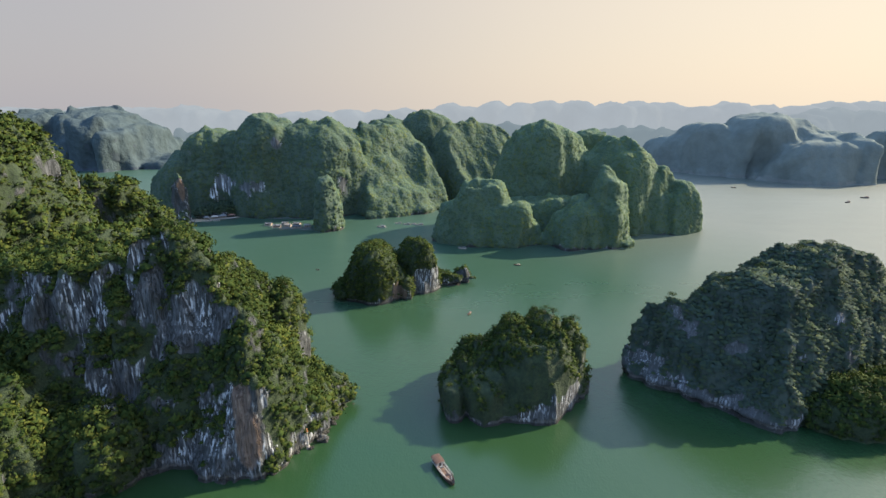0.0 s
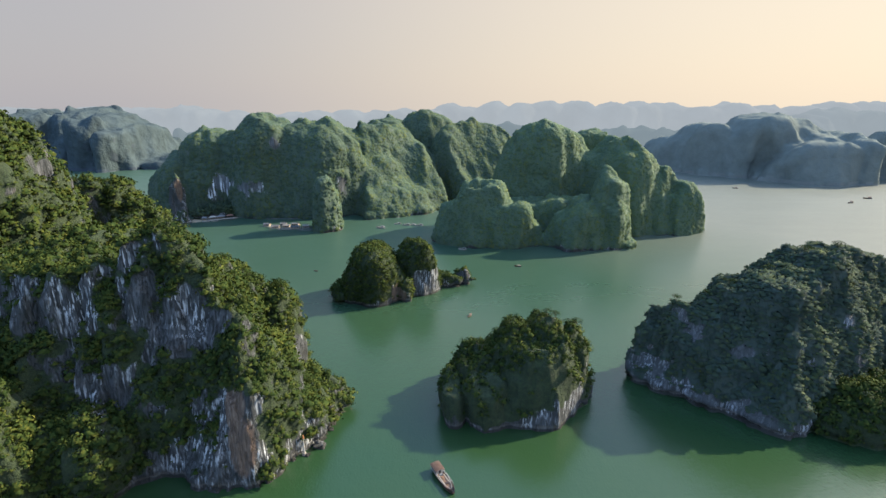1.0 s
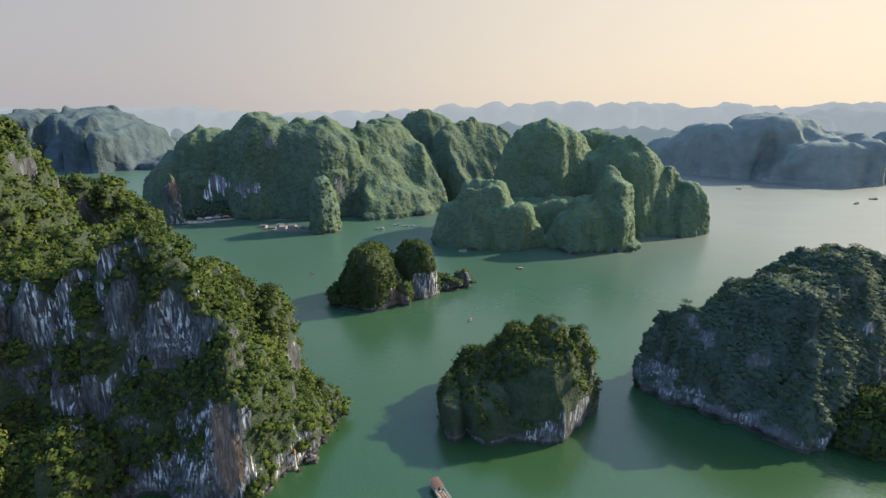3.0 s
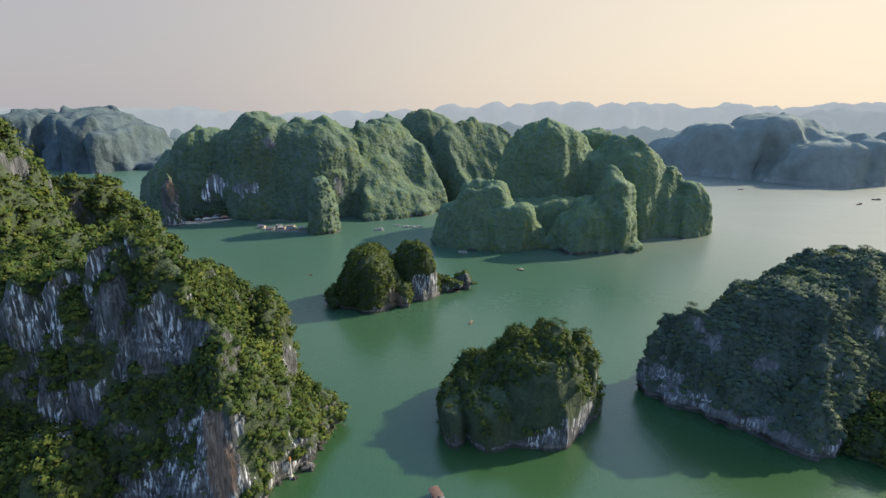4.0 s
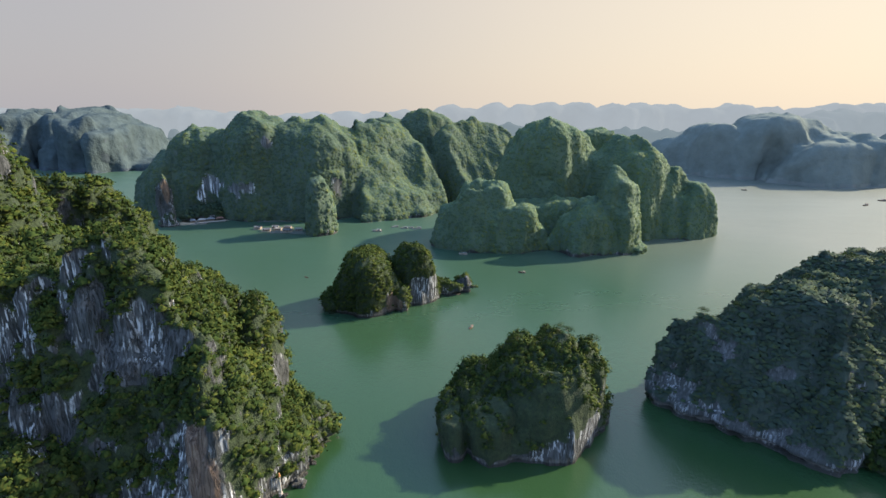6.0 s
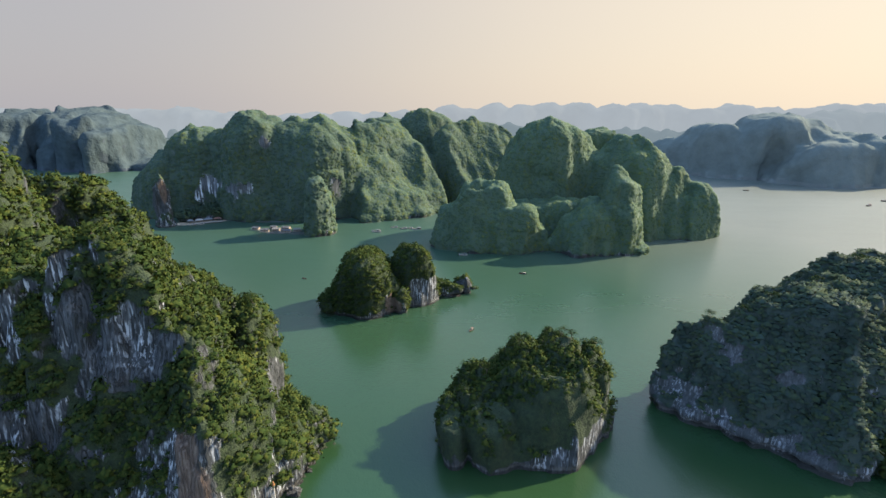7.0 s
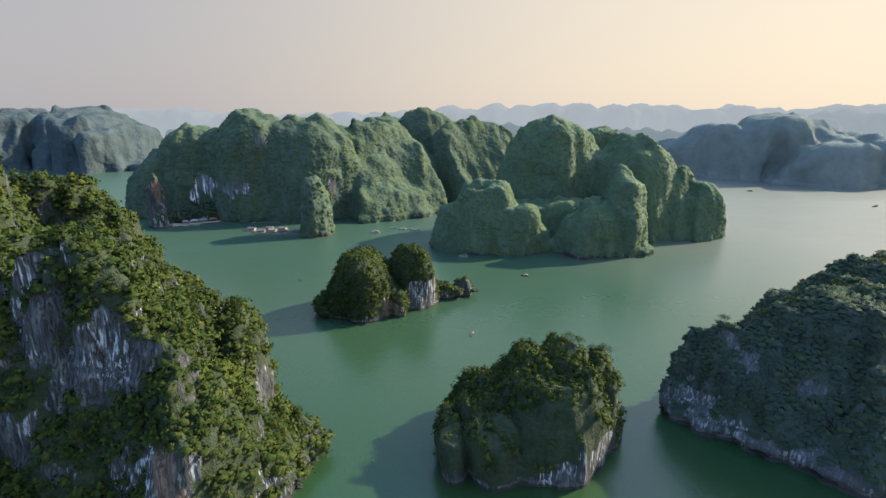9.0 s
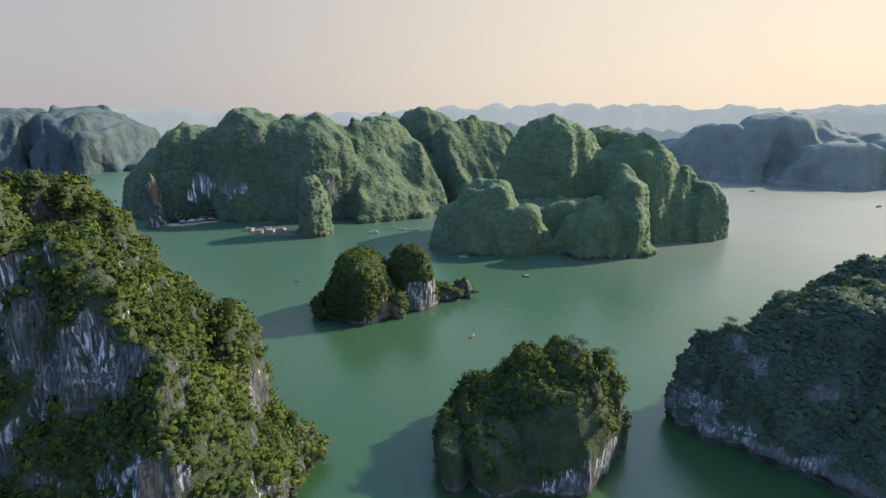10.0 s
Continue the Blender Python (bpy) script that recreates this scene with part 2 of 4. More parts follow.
def mesh_of(name, verts, quads, smooth=False):
    me = bpy.data.meshes.new(name)
    nv, nq = len(verts), len(quads)
    me.vertices.add(nv)
    me.vertices.foreach_set("co", np.ascontiguousarray(verts, np.float32).ravel())
    me.loops.add(nq * 4)
    me.loops.foreach_set("vertex_index", np.ascontiguousarray(quads, np.int32).ravel())
    me.polygons.add(nq)
    me.polygons.foreach_set("loop_start", np.arange(0, nq * 4, 4, dtype=np.int32))
    if smooth:
        me.polygons.foreach_set("use_smooth", np.ones(nq, bool))
    me.update(calc_edges=True)
    return me


TABLE = np.random.RandomState(7).rand(65536).astype(np.float32)


def value_noise(x, y, z, seed=0):
    xi, yi, zi = np.floor(x), np.floor(y), np.floor(z)
    fx, fy, fz = x - xi, y - yi, z - zi
    fx, fy, fz = (f * f * (3 - 2 * f) for f in (fx, fy, fz))
    xi, yi, zi = (a.astype(np.int64) for a in (xi, yi, zi))
    total = 0.0
    for dx in (0, 1):
        for dy in (0, 1):
            for dz in (0, 1):
                k = (xi + dx) * 73856093 ^ (yi + dy) * 19349663 ^ (zi + dz) * 83492791 ^ (seed * 2654435)
                k = (k ^ (k >> 13)) & 65535
                total = total + TABLE[k] * (fx if dx else 1 - fx) * (fy if dy else 1 - fy) * (fz if dz else 1 - fz)
    return total * 2 - 1


def fbm(x, y, z, octaves, seed=0):
    total, amp = 0.0, 1.0
    for o in range(octaves):
        total = total + amp * value_noise(x, y, z, seed + o)
        x, y, z, amp = x * 2.03, y * 2.03, z * 2.03, amp * 0.5
    return total


def surface(field, origin, cell):
    """The zero surface of a field of samples (inside positive), as vertices and quads."""
    inside = field > 0
    n = np.array(field.shape)
    count = np.zeros(n - 1, np.int8)
    for i in (0, 1):
        for j in (0, 1):
            for k in (0, 1):
                count += inside[i:n[0] - 1 + i, j:n[1] - 1 + j, k:n[2] - 1 + k]
    mixed = np.argwhere((count > 0) & (count < 8))
    number = np.full(n - 1, -1, np.int64)
    number[tuple(mixed.T)] = np.arange(len(mixed))
    corner = {}
    for i in (0, 1):
        for j in (0, 1):
            for k in (0, 1):
                corner[i, j, k] = field[mixed[:, 0] + i, mixed[:, 1] + j, mixed[:, 2] + k]
    total, hits = np.zeros((len(mixed), 3)), np.zeros(len(mixed))
    for a in corner:
        for axis in range(3):
            if a[axis] == 0:
                b = tuple(1 if q == axis else a[q] for q in range(3))
                va, vb = corner[a], corner[b]
                cross = (va > 0) != (vb > 0)
                t = np.where(cross, va / np.where(cross, va - vb, 1), 0)
                p = np.tile(np.array(a, float), (len(mixed), 1))
                p[:, axis] += t
                total += p * cross[:, None]
                hits += cross
    verts = (mixed + total / hits[:, None]) * np.array(cell) + np.array(origin)
    quads = []
    for axis in range(3):
        u, v = [(1, 2), (2, 0), (0, 1)][axis]
        lo, hi = [slice(None)] * 3, [slice(None)] * 3
        lo[axis], hi[axis] = slice(0, -1), slice(1, None)
        a, b = inside[tuple(lo)], inside[tuple(hi)]
        e = np.argwhere(a != b)
        e = e[(e[:, u] > 0) & (e[:, v] > 0) & (e[:, u] < n[u] - 1) & (e[:, v] < n[v] - 1)]
        up = a[tuple(e.T)]
        du, dv = np.zeros(3, int), np.zeros(3, int)
        du[u], dv[v] = 1, 1
        q = np.stack([number[tuple((e - du - dv).T)], number[tuple((e - dv).T)], number[tuple(e.T)], number[tuple((e - du).T)]], 1)
        q[~up] = q[~up][:, ::-1]
        quads.append(q)
    quads = np.concatenate(quads)
    return verts, quads[(quads >= 0).all(1)]


def grid_at(h, fx, fy):
    """Bilinear reading of a grid."""
    fx, fy = np.clip(fx, 0, h.shape[0] - 1.001), np.clip(fy, 0, h.shape[1] - 1.001)
    i, j = fx.astype(np.int32), fy.astype(np.int32)
    u, v = fx - i, fy - j
    return (h[i, j] * (1 - u) + h[i + 1, j] * u) * (1 - v) + (h[i, j + 1] * (1 - u) + h[i + 1, j + 1] * u) * v


def karst(towers, cell, seed, wander=6.0, flute=2.0, step=22.0, ledge=0.8, rough=4.0, size=1.0, notch=1.5, gully=3.0, spur=0.0, spur_size=50.0, wall=0.3):
    """A limestone island with cliffs, ledges and flutes, from towers (x, y, radius x, radius y, turn, height, steepness, and
    how far the front and back lean if not by wall) and cliff planes (x, y, facing, slope, foot), each of which cuts the towers before it."""
    t = np.array([tower[:7] for tower in towers if len(tower) > 5], float)
    reach = np.maximum(t[:, 2], t[:, 3]) + wander + 6 * cell
    x0, x1 = (t[:, 0] - reach).min(), (t[:, 0] + reach).max()
    y0, y1 = (t[:, 1] - reach).min(), (t[:, 1] + reach).max()
    gx, gy = np.arange(x0, x1, cell), np.arange(y0, y1, cell)
    gz = np.arange(-3 * cell, t[:, 5].max() * 1.12 + 3 * cell, cell)
    X, Y = np.meshgrid(gx, gy, indexing="ij")
    k = 1 / (9.0 * wander)
    wx = X + wander * fbm(X * k, Y * k, X * 0 + 3.1, 3, seed)
    wy = Y + wander * fbm(X * k, Y * k, X * 0 + 8.7, 3, seed + 11)
    h = np.full(X.shape, -1e3)
    for tower in towers:
        if len(tower) == 5:
            px, py, way, slope, foot = tower
            h = np.minimum(h, foot - slope * ((wx - px) * math.cos(radians(way)) + (wy - py) * math.sin(radians(way))))
            continue
        cx, cy, a, b, turn, high, steep = tower[:7]
        lean = tower[7] if len(tower) > 7 else wall
        c, s = math.cos(radians(turn)), math.sin(radians(turn))
        u, v = np.abs(((wx - cx) * c + (wy - cy) * s) / a), ((wy - cy) * c - (wx - cx) * s) / b
        w = np.clip(-v, 0, None) / (1 - 0.75 * np.clip(u, 0, 1) ** 2)          # a cliff on one side, a rounded back on the other
        r = np.where(v < 0, np.maximum(u, w), np.hypot(u, v))
        dome = high * np.clip(1 - np.where(v < 0, u, r) ** 2.4, 0, 1) ** steep * np.clip(1 - w ** 5, 0, 1) ** lean
        h = np.maximum(h, np.where(r < 1, dome, -(r - 1) * 90))
    h = h + np.clip(h / 15, 0, 1) * rough * fbm(X / (7 * size), Y / (7 * size), X * 0, 3, seed + 23)
    x, y, z = np.meshgrid(gx, gy, gz, indexing="ij")
    x, y, z = (a.astype(np.float32) for a in (x, y, z))
    f = 1 / (5.0 * size)
    top = np.broadcast_to(h[:, :, None], z.shape)
    near = (np.abs(top - z) < 30 * size) | (np.gradient(h, cell)[0] ** 2 + np.gradient(h, cell)[1] ** 2 > 1.2)[:, :, None]
    pick = near & (z < top + 30 * size)
    px, py, pz = x[pick], y[pick], z[pick]
    n1 = fbm(px * f, py * f, pz * f * 0.30, 3, seed + 31) * flute
    n2 = fbm(px * f, py * f, pz * f * 0.30, 2, seed + 47) * flute
    v = 1 / (19.0 * size)
    n1 = n1 + gully * size * fbm(px * v, py * v, pz * v * 0.6, 2, seed + 83)
    n2 = n2 + gully * size * fbm(px * v, py * v, pz * v * 0.6, 2, seed + 97)
    if spur:                                      # sharp spurs and ravines that run down the long faces
        fold = value_noise(px / spur_size + 0.4 * value_noise(px / 90, py / 90, pz / 60, seed + 5), py / (4 * spur_size), pz / (3.5 * spur_size), seed + 91)
        n2 = n2 + spur * (0.5 - 2 * np.abs(fold))
    phase = 0.6 * fbm(px / (30 * size), py / (30 * size), pz * 0, 2, seed + 53)
    lift = ledge * step / 6.283 * np.sin(6.283 * (pz / step + phase))
    undercut = notch * np.exp(-((pz - 1.0) / 2.0) ** 2)
    hh = grid_at(h, (px + n1 - x0) / cell, (py + n2 - y0) / cell)
    field = (top - z).astype(np.float32)
    field[pick] = hh - pz - lift * np.clip(pz / 8, 0, 1) - undercut * 6
    field[[0, -1]], field[:, [0, -1]] = -1, -1
    field[:, :, -1] = -1
    verts, quads = surface(field, (x0, y0, gz[0]), (cell, cell, cell))
    keep = verts[quads].max(1)[:, 2] > -1.5 * cell
    used = np.unique(quads[keep])
    back = np.zeros(len(verts), np.int64)
    back[used] = np.arange(len(used))
    return verts[used], back[quads[keep]]


def face_frames(verts, quads):
    a, b, c, d = (verts[quads[:, i]] for i in range(4))
    n = np.cross(c - a, d - b)
    area = np.linalg.norm(n, axis=1) / 2
    return (a + b + c + d) / 4, n / np.maximum(area[:, None] * 2, 1e-9), area


def greenness(p, n, seed, bare, low=2.5, size=1.0, cling=0.0):
    """How far plants hold at places p with normals n: by slope, chance and the bare cliffs given as (x, y, z, rx, ry, rz), or lush places where rx is below 0."""
    patch = fbm(p[:, 0] / (9 * size), p[:, 1] / (9 * size), p[:, 2] / (14 * size), 3, seed + 71)
    rag = fbm(p[:, 0] / (4 * size), p[:, 1] / (4 * size), p[:, 2] / (7 * size), 2, seed + 79)
    g = (n[:, 2] - 0.30 + cling) * 2.4 + 0.95 * patch + 0.22
    for x, y, z, rx, ry, rz in bare:
        r = np.sqrt(((p[:, 0] - x) / rx) ** 2 + ((p[:, 1] - y) / ry) ** 2 + ((p[:, 2] - z) / rz) ** 2)
        g = g - (1.6 if rx > 0 else -3.0) * np.clip(1.5 - r + 0.7 * rag, 0, 1)
    g = g - 2 * np.clip(1 - (p[:, 2] - 0.8) / low, 0, 1)
    return np.clip(g, 0, 1)


def crown_shape(rng, leaves, flat=0.8):
    """One crown of leaf sprays on an uneven dome of radius about 1: the sprays' corners, and the way each faces."""
    d = rng.normal(size=(leaves, 3))
    d[:, 2] = np.abs(d[:, 2]) * 1.1 - 0.35
    d /= np.linalg.norm(d, axis=1)[:, None]
    lobes = rng.normal(size=(5, 3))
    lobes /= np.linalg.norm(lobes, axis=1)[:, None]
    r = 0.62 + 0.42 * np.clip((d @ lobes.T).max(1), 0, 1) * rng.uniform(0.8, 1.1, leaves)
    p = d * r[:, None] * np.array([1, 1, flat])
    n = d + rng.normal(size=(leaves, 3)) * 0.4
    n /= np.linalg.norm(n, axis=1)[:, None]
    n[(n * d).sum(1) < 0.1] = d[(n * d).sum(1) < 0.1]
    u = np.cross(n, rng.normal(size=(leaves, 3)))
    u /= np.linalg.norm(u, axis=1)[:, None]
    v = np.cross(n, u)
    s = (rng.uniform(0.8, 1.35, leaves) * 1.02 / math.sqrt(leaves))[:, None]
    w = rng.uniform(0.42, 0.8, leaves)[:, None]
    dip = n * s * rng.uniform(-0.5, 0.1, leaves)[:, None]
    return np.stack([p - u * s + dip, p - v * s * w, p + u * s + dip, p + v * s * w], 1), 0.92 * d + 0.08 * n


def dome_shape(rng, cells=3):
    """The closed, uneven cap of a crown, of radius about 1: its facets' corners and the way each corner faces."""
    g = np.linspace(-1.0, 1.0, cells + 1)
    x, y = np.meshgrid(g, g, indexing="ij")
    r = np.maximum(np.abs(x), np.abs(y))
    k = r / np.maximum(np.hypot(x, y), 1e-6)
    p = np.stack([x * k, y * k, 0.85 * np.sqrt(np.clip(1 - r ** 2, 0, 1)) - 0.2], -1)
    lobes = rng.normal(size=(4, 3)) + np.array([0, 0, 0.4])
    lobes /= np.linalg.norm(lobes, axis=1)[:, None]
    n = p + np.array([0, 0, 0.25])
    n = n / np.linalg.norm(n, axis=-1)[..., None]
    p = p * (0.78 + 0.36 * np.clip((n @ lobes.T).max(-1), 0, 1))[..., None] + rng.normal(size=p.shape) * 0.06
    pick = lambda q: np.array([[q[i, j], q[i + 1, j], q[i + 1, j + 1], q[i, j + 1]] for i in range(cells) for j in range(cells)])
    return pick(p), pick(n)


def canopy(name, verts, quads, seed, density, radius, bare, material, parent, label, low, size, cling, soft, relief=1.0, sheer=0.2):
    """Closely set crowns of a distant wood, as one mesh."""
    rng = np.random.RandomState(seed)
    centre, normal, area = face_frames(verts, quads)
    g = greenness(centre, normal, seed, bare, low, size, cling)
    f = np.repeat(np.arange(len(quads)), rng.poisson(area * density * np.clip(g * 1.3, 0, 1) * np.clip((normal[:, 2] - 0.12) / 0.35, sheer, 1) * (centre[:, 2] > 1.0) * np.where(normal[:, 1] > 0.3, 0.3, 1.0)))
    a, b = rng.rand(len(f), 1), rng.rand(len(f), 1)
    q = verts[quads[f]]
    p = (q[:, 0] * (1 - a) + q[:, 1] * a) * (1 - b) + (q[:, 3] * (1 - a) + q[:, 2] * a) * b
    s = radius * np.exp(np.clip(rng.normal(size=len(f)) * 0.45, -0.9, 0.9)) * (0.65 + 0.35 * g[f])
    axis = normal[f] * 0.75 + np.array([0, 0, 0.55])
    axis /= np.linalg.norm(axis, axis=1)[:, None]
    u = np.cross(axis, rng.normal(size=axis.shape))
    u /= np.linalg.norm(u, axis=1)[:, None]
    v = np.cross(axis, u)
    shapes = [dome_shape(rng, 2) for _ in range(12)]
    which = rng.randint(0, 12, len(f))
    out, face = [], []
    for i, (shape, way) in enumerate(shapes):
        m = which == i
        frame3 = np.stack([u[m], v[m], axis[m]], 1)
        pts = np.einsum("fqk,nkd->nfqd", shape * np.array([1, 1, relief]), frame3) * s[m][:, None, None, None] + p[m][:, None, None, :]
        w = np.einsum("fqk,nkd->nfqd", way, frame3) + soft * normal[f][m][:, None, None, :]
        out.append(pts.reshape(-1, 3))
        face.append((w / np.linalg.norm(w, axis=-1)[..., None]).reshape(-1, 3))
    v, face = np.concatenate(out), np.concatenate(face)
    me = mesh_of(name, v, np.arange(len(v)).reshape(-1, 4), True)
    me.attributes.new("custom_normal", "FLOAT_VECTOR", "POINT").data.foreach_set("vector", np.ascontiguousarray(face, np.float32).ravel())
    me.update()
    return tagged(part(name, me, material, parent, label), kind="stuff")


def foliage(name, verts, quads, seed, density, radius, leaves, bare, material, parent, label, low=2.5, size=1.0, cling=0.0, soft=0.9, relief=1.0, core=0.6, sheer=0.4, thin=(), lean=0.35, spread=0.38):
    """Crowns of leaf sprays over the rock, as one mesh; on the faces given in thin only moss and a few shrubs hold."""
    rng = np.random.RandomState(seed)
    centre, normal, area = face_frames(verts, quads)
    g = greenness(centre, normal, seed, bare, low, size, cling)
    chance = area * density * np.clip(g * 1.3, 0.035, 1) * np.clip((normal[:, 2] - 0.08) / 0.4, sheer, 1) * (centre[:, 2] > 1.0) * np.where(normal[:, 1] > 0.3, 0.35, 1.0)
    for x, y, z, rx, ry, rz in thin:
        r = np.sqrt(((centre[:, 0] - x) / rx) ** 2 + ((centre[:, 1] - y) / ry) ** 2 + ((centre[:, 2] - z) / rz) ** 2)
        clump = fbm(centre[:, 0] / 5, centre[:, 1] / 5, centre[:, 2] / 5, 2, seed + 5)
        chance = chance * (1 - np.clip((1.3 - r) * 3, 0, 1) * np.clip(1.0 - 3.5 * (clump - 0.12), 0.2, 0.97))
    f = np.repeat(np.arange(len(quads)), rng.poisson(chance))
    a, b = rng.rand(len(f), 1), rng.rand(len(f), 1)
    q = verts[quads[f]]
    p = (q[:, 0] * (1 - a) + q[:, 1] * a) * (1 - b) + (q[:, 3] * (1 - a) + q[:, 2] * a) * b
    s = radius * np.exp(np.clip(rng.normal(size=len(f)) * spread, -0.8, 0.75)) * (0.6 + 0.4 * g[f])
    p = p + normal[f] * (s * lean)[:, None]
    shapes = []
    for _ in range(9):                             # leaf sprays standing out of a closed core
        shape, way = crown_shape(rng, leaves)
        inner, inner_way = dome_shape(rng, 2)
        way = np.repeat(way[:, None], 4, axis=1)
        shapes.append((np.concatenate([shape, inner * core]), np.concatenate([way, inner_way])) if core else (shape, way))
    which, turn = rng.randint(0, 9, len(f)), rng.uniform(0, 6.283, len(f))
    tall = relief * rng.uniform(0.8, 1.35, len(f))
    out, face = [], []
    for i, (shape, way) in enumerate(shapes):
        m = which == i
        c, n = np.cos(turn[m])[:, None, None], np.sin(turn[m])[:, None, None]
        x, y, z = shape[None, :, :, 0], shape[None, :, :, 1], shape[None, :, :, 2]
        sm = s[m][:, None, None]
        v = np.stack([(x * c - y * n) * sm, (x * n + y * c) * sm, z * sm * tall[m][:, None, None]], -1) + p[m][:, None, None, :]
        out.append(v.reshape(-1, 3))
        x, y, z = way[None, :, :, 0], way[None, :, :, 1], way[None, :, :, 2]
        w = np.stack([x * c - y * n, x * n + y * c, np.broadcast_to(z, (m.sum(), *z.shape[1:]))], -1) + soft * normal[f][m][:, None, None, :]
        face.append((w / np.linalg.norm(w, axis=-1)[..., None]).reshape(-1, 3))
    v, face = np.concatenate(out), np.concatenate(face)
    me = mesh_of(name, v, np.arange(len(v)).reshape(-1, 4), True)
    me.attributes.new("custom_normal", "FLOAT_VECTOR", "POINT").data.foreach_set("vector", np.ascontiguousarray(face, np.float32).ravel())
    me.update()
    ob = part(name, me, material, parent, label)
    return tagged(ob, kind="stuff")


SURFACE = {}


def island(name, label, towers, cell, seed, density, radius, leaves, bare=(), rock=None, leaf=None, low=2.5, size=1.0, cling=0.0, soft=0.9, relief=1.0, core=0.6, sheer=0.4, thin=(), stains=(), plants="dense green jungle clinging to the rock", category="island", **shape):
    verts, quads = karst(towers, cell, seed, size=size, **shape)
    x, y = towers[0][0], towers[0][1]
    root = thing(name, x, y, 0, label, category)
    local = verts - np.array([x, y, 0])
    me = mesh_of("rock", local, quads, True)
    centre, normal, area = face_frames(verts, quads)
    g = greenness(centre, normal, seed, bare, low, size, cling)
    total, count = np.zeros(len(verts)), np.zeros(len(verts))
    for i in range(4):
        np.add.at(total, quads[:, i], g)
        np.add.at(count, quads[:, i], 1)
    me.attributes.new("green", "FLOAT", "POINT").data.foreach_set("value", (total / np.maximum(count, 1)).astype(np.float32))
    stain = np.zeros(len(verts), np.float32)
    for sx, sy, sz, rx, ry, rz in stains:
        r = np.sqrt(((verts[:, 0] - sx) / rx) ** 2 + ((verts[:, 1] - sy) / ry) ** 2 + ((verts[:, 2] - sz) / rz) ** 2)
        stain = np.maximum(stain, np.clip(1.6 - r, 0, 1).astype(np.float32))
    me.attributes.new("stain", "FLOAT", "POINT").data.foreach_set("value", stain)
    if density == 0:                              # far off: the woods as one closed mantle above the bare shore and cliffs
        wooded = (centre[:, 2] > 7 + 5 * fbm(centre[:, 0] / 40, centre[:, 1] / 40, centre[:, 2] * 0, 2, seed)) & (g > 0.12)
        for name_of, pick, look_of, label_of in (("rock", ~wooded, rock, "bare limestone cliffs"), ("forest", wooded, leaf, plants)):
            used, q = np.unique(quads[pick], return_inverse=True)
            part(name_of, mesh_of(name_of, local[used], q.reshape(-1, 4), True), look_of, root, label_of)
        SURFACE[root.name] = verts
        return root
    part("rock", me, rock or ROCK, root, "grey streaked limestone cliffs")
    if leaves == 0:
        leaves_ob = canopy("foliage", verts, quads, seed, density, radius, bare, leaf or LEAF, root, plants, low, size, cling, soft, relief, sheer)
    else:
        leaves_ob = foliage("foliage", verts, quads, seed, density, radius, leaves, bare, leaf or LEAF, root, plants, low, size, cling, soft, relief, core, sheer, thin)
    leaves_ob.data.transform(Matrix.Translation((-x, -y, 0)))
    SURFACE[root.name] = verts
    return root


# ---- the sea ----
bm = bmesh.new()
bmesh.ops.create_grid(bm, x_segments=24, y_segments=24, size=4700)
bmesh.ops.translate(bm, verts=bm.verts, vec=(0, 200, 0))
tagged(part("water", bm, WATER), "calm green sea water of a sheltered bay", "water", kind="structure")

# ---- islands near the camera ----
ISLET = island("karst_islet", "small steep limestone islet with shrubby crown above green water",
       [(37.0, 238.0, 37.0, 32.6, 0.0, 17.0, 0.3), (44.2, 240.5, 28.8, 35.1, 0.0, 38.5, 0.62), (54.3, 244.9, 14.2, 34.5, 0.0, 42.5, 0.8), (20.2, 236.8, 18.7, 33.0, 0.0, 24.0, 0.55), (4.3, 222.6, 6.9, 17.0, 0.0, 20.5, 0.61),
        (68.2, 241.4, 9.7, 13.6, 0.0, 39.0, 0.58)],
       0.75, 5, 0.32, 1.3, 22,
       bare=[(44, 206, 4, 13, 12, 7), (63, 216, 8, 6, 9, 7), (20, 206, 10, -16, 20, 7), (64, 222, 26, -7, 14, 9)], thin=[(30, 206, 14, 32, 16, 19), (50, 208, 20, 14, 16, 14)],
       gully=0.7, wander=3.0, flute=1.4, step=15, rough=3.5, ledge=0.6, cling=0.50, soft=0.4, sheer=0.16)

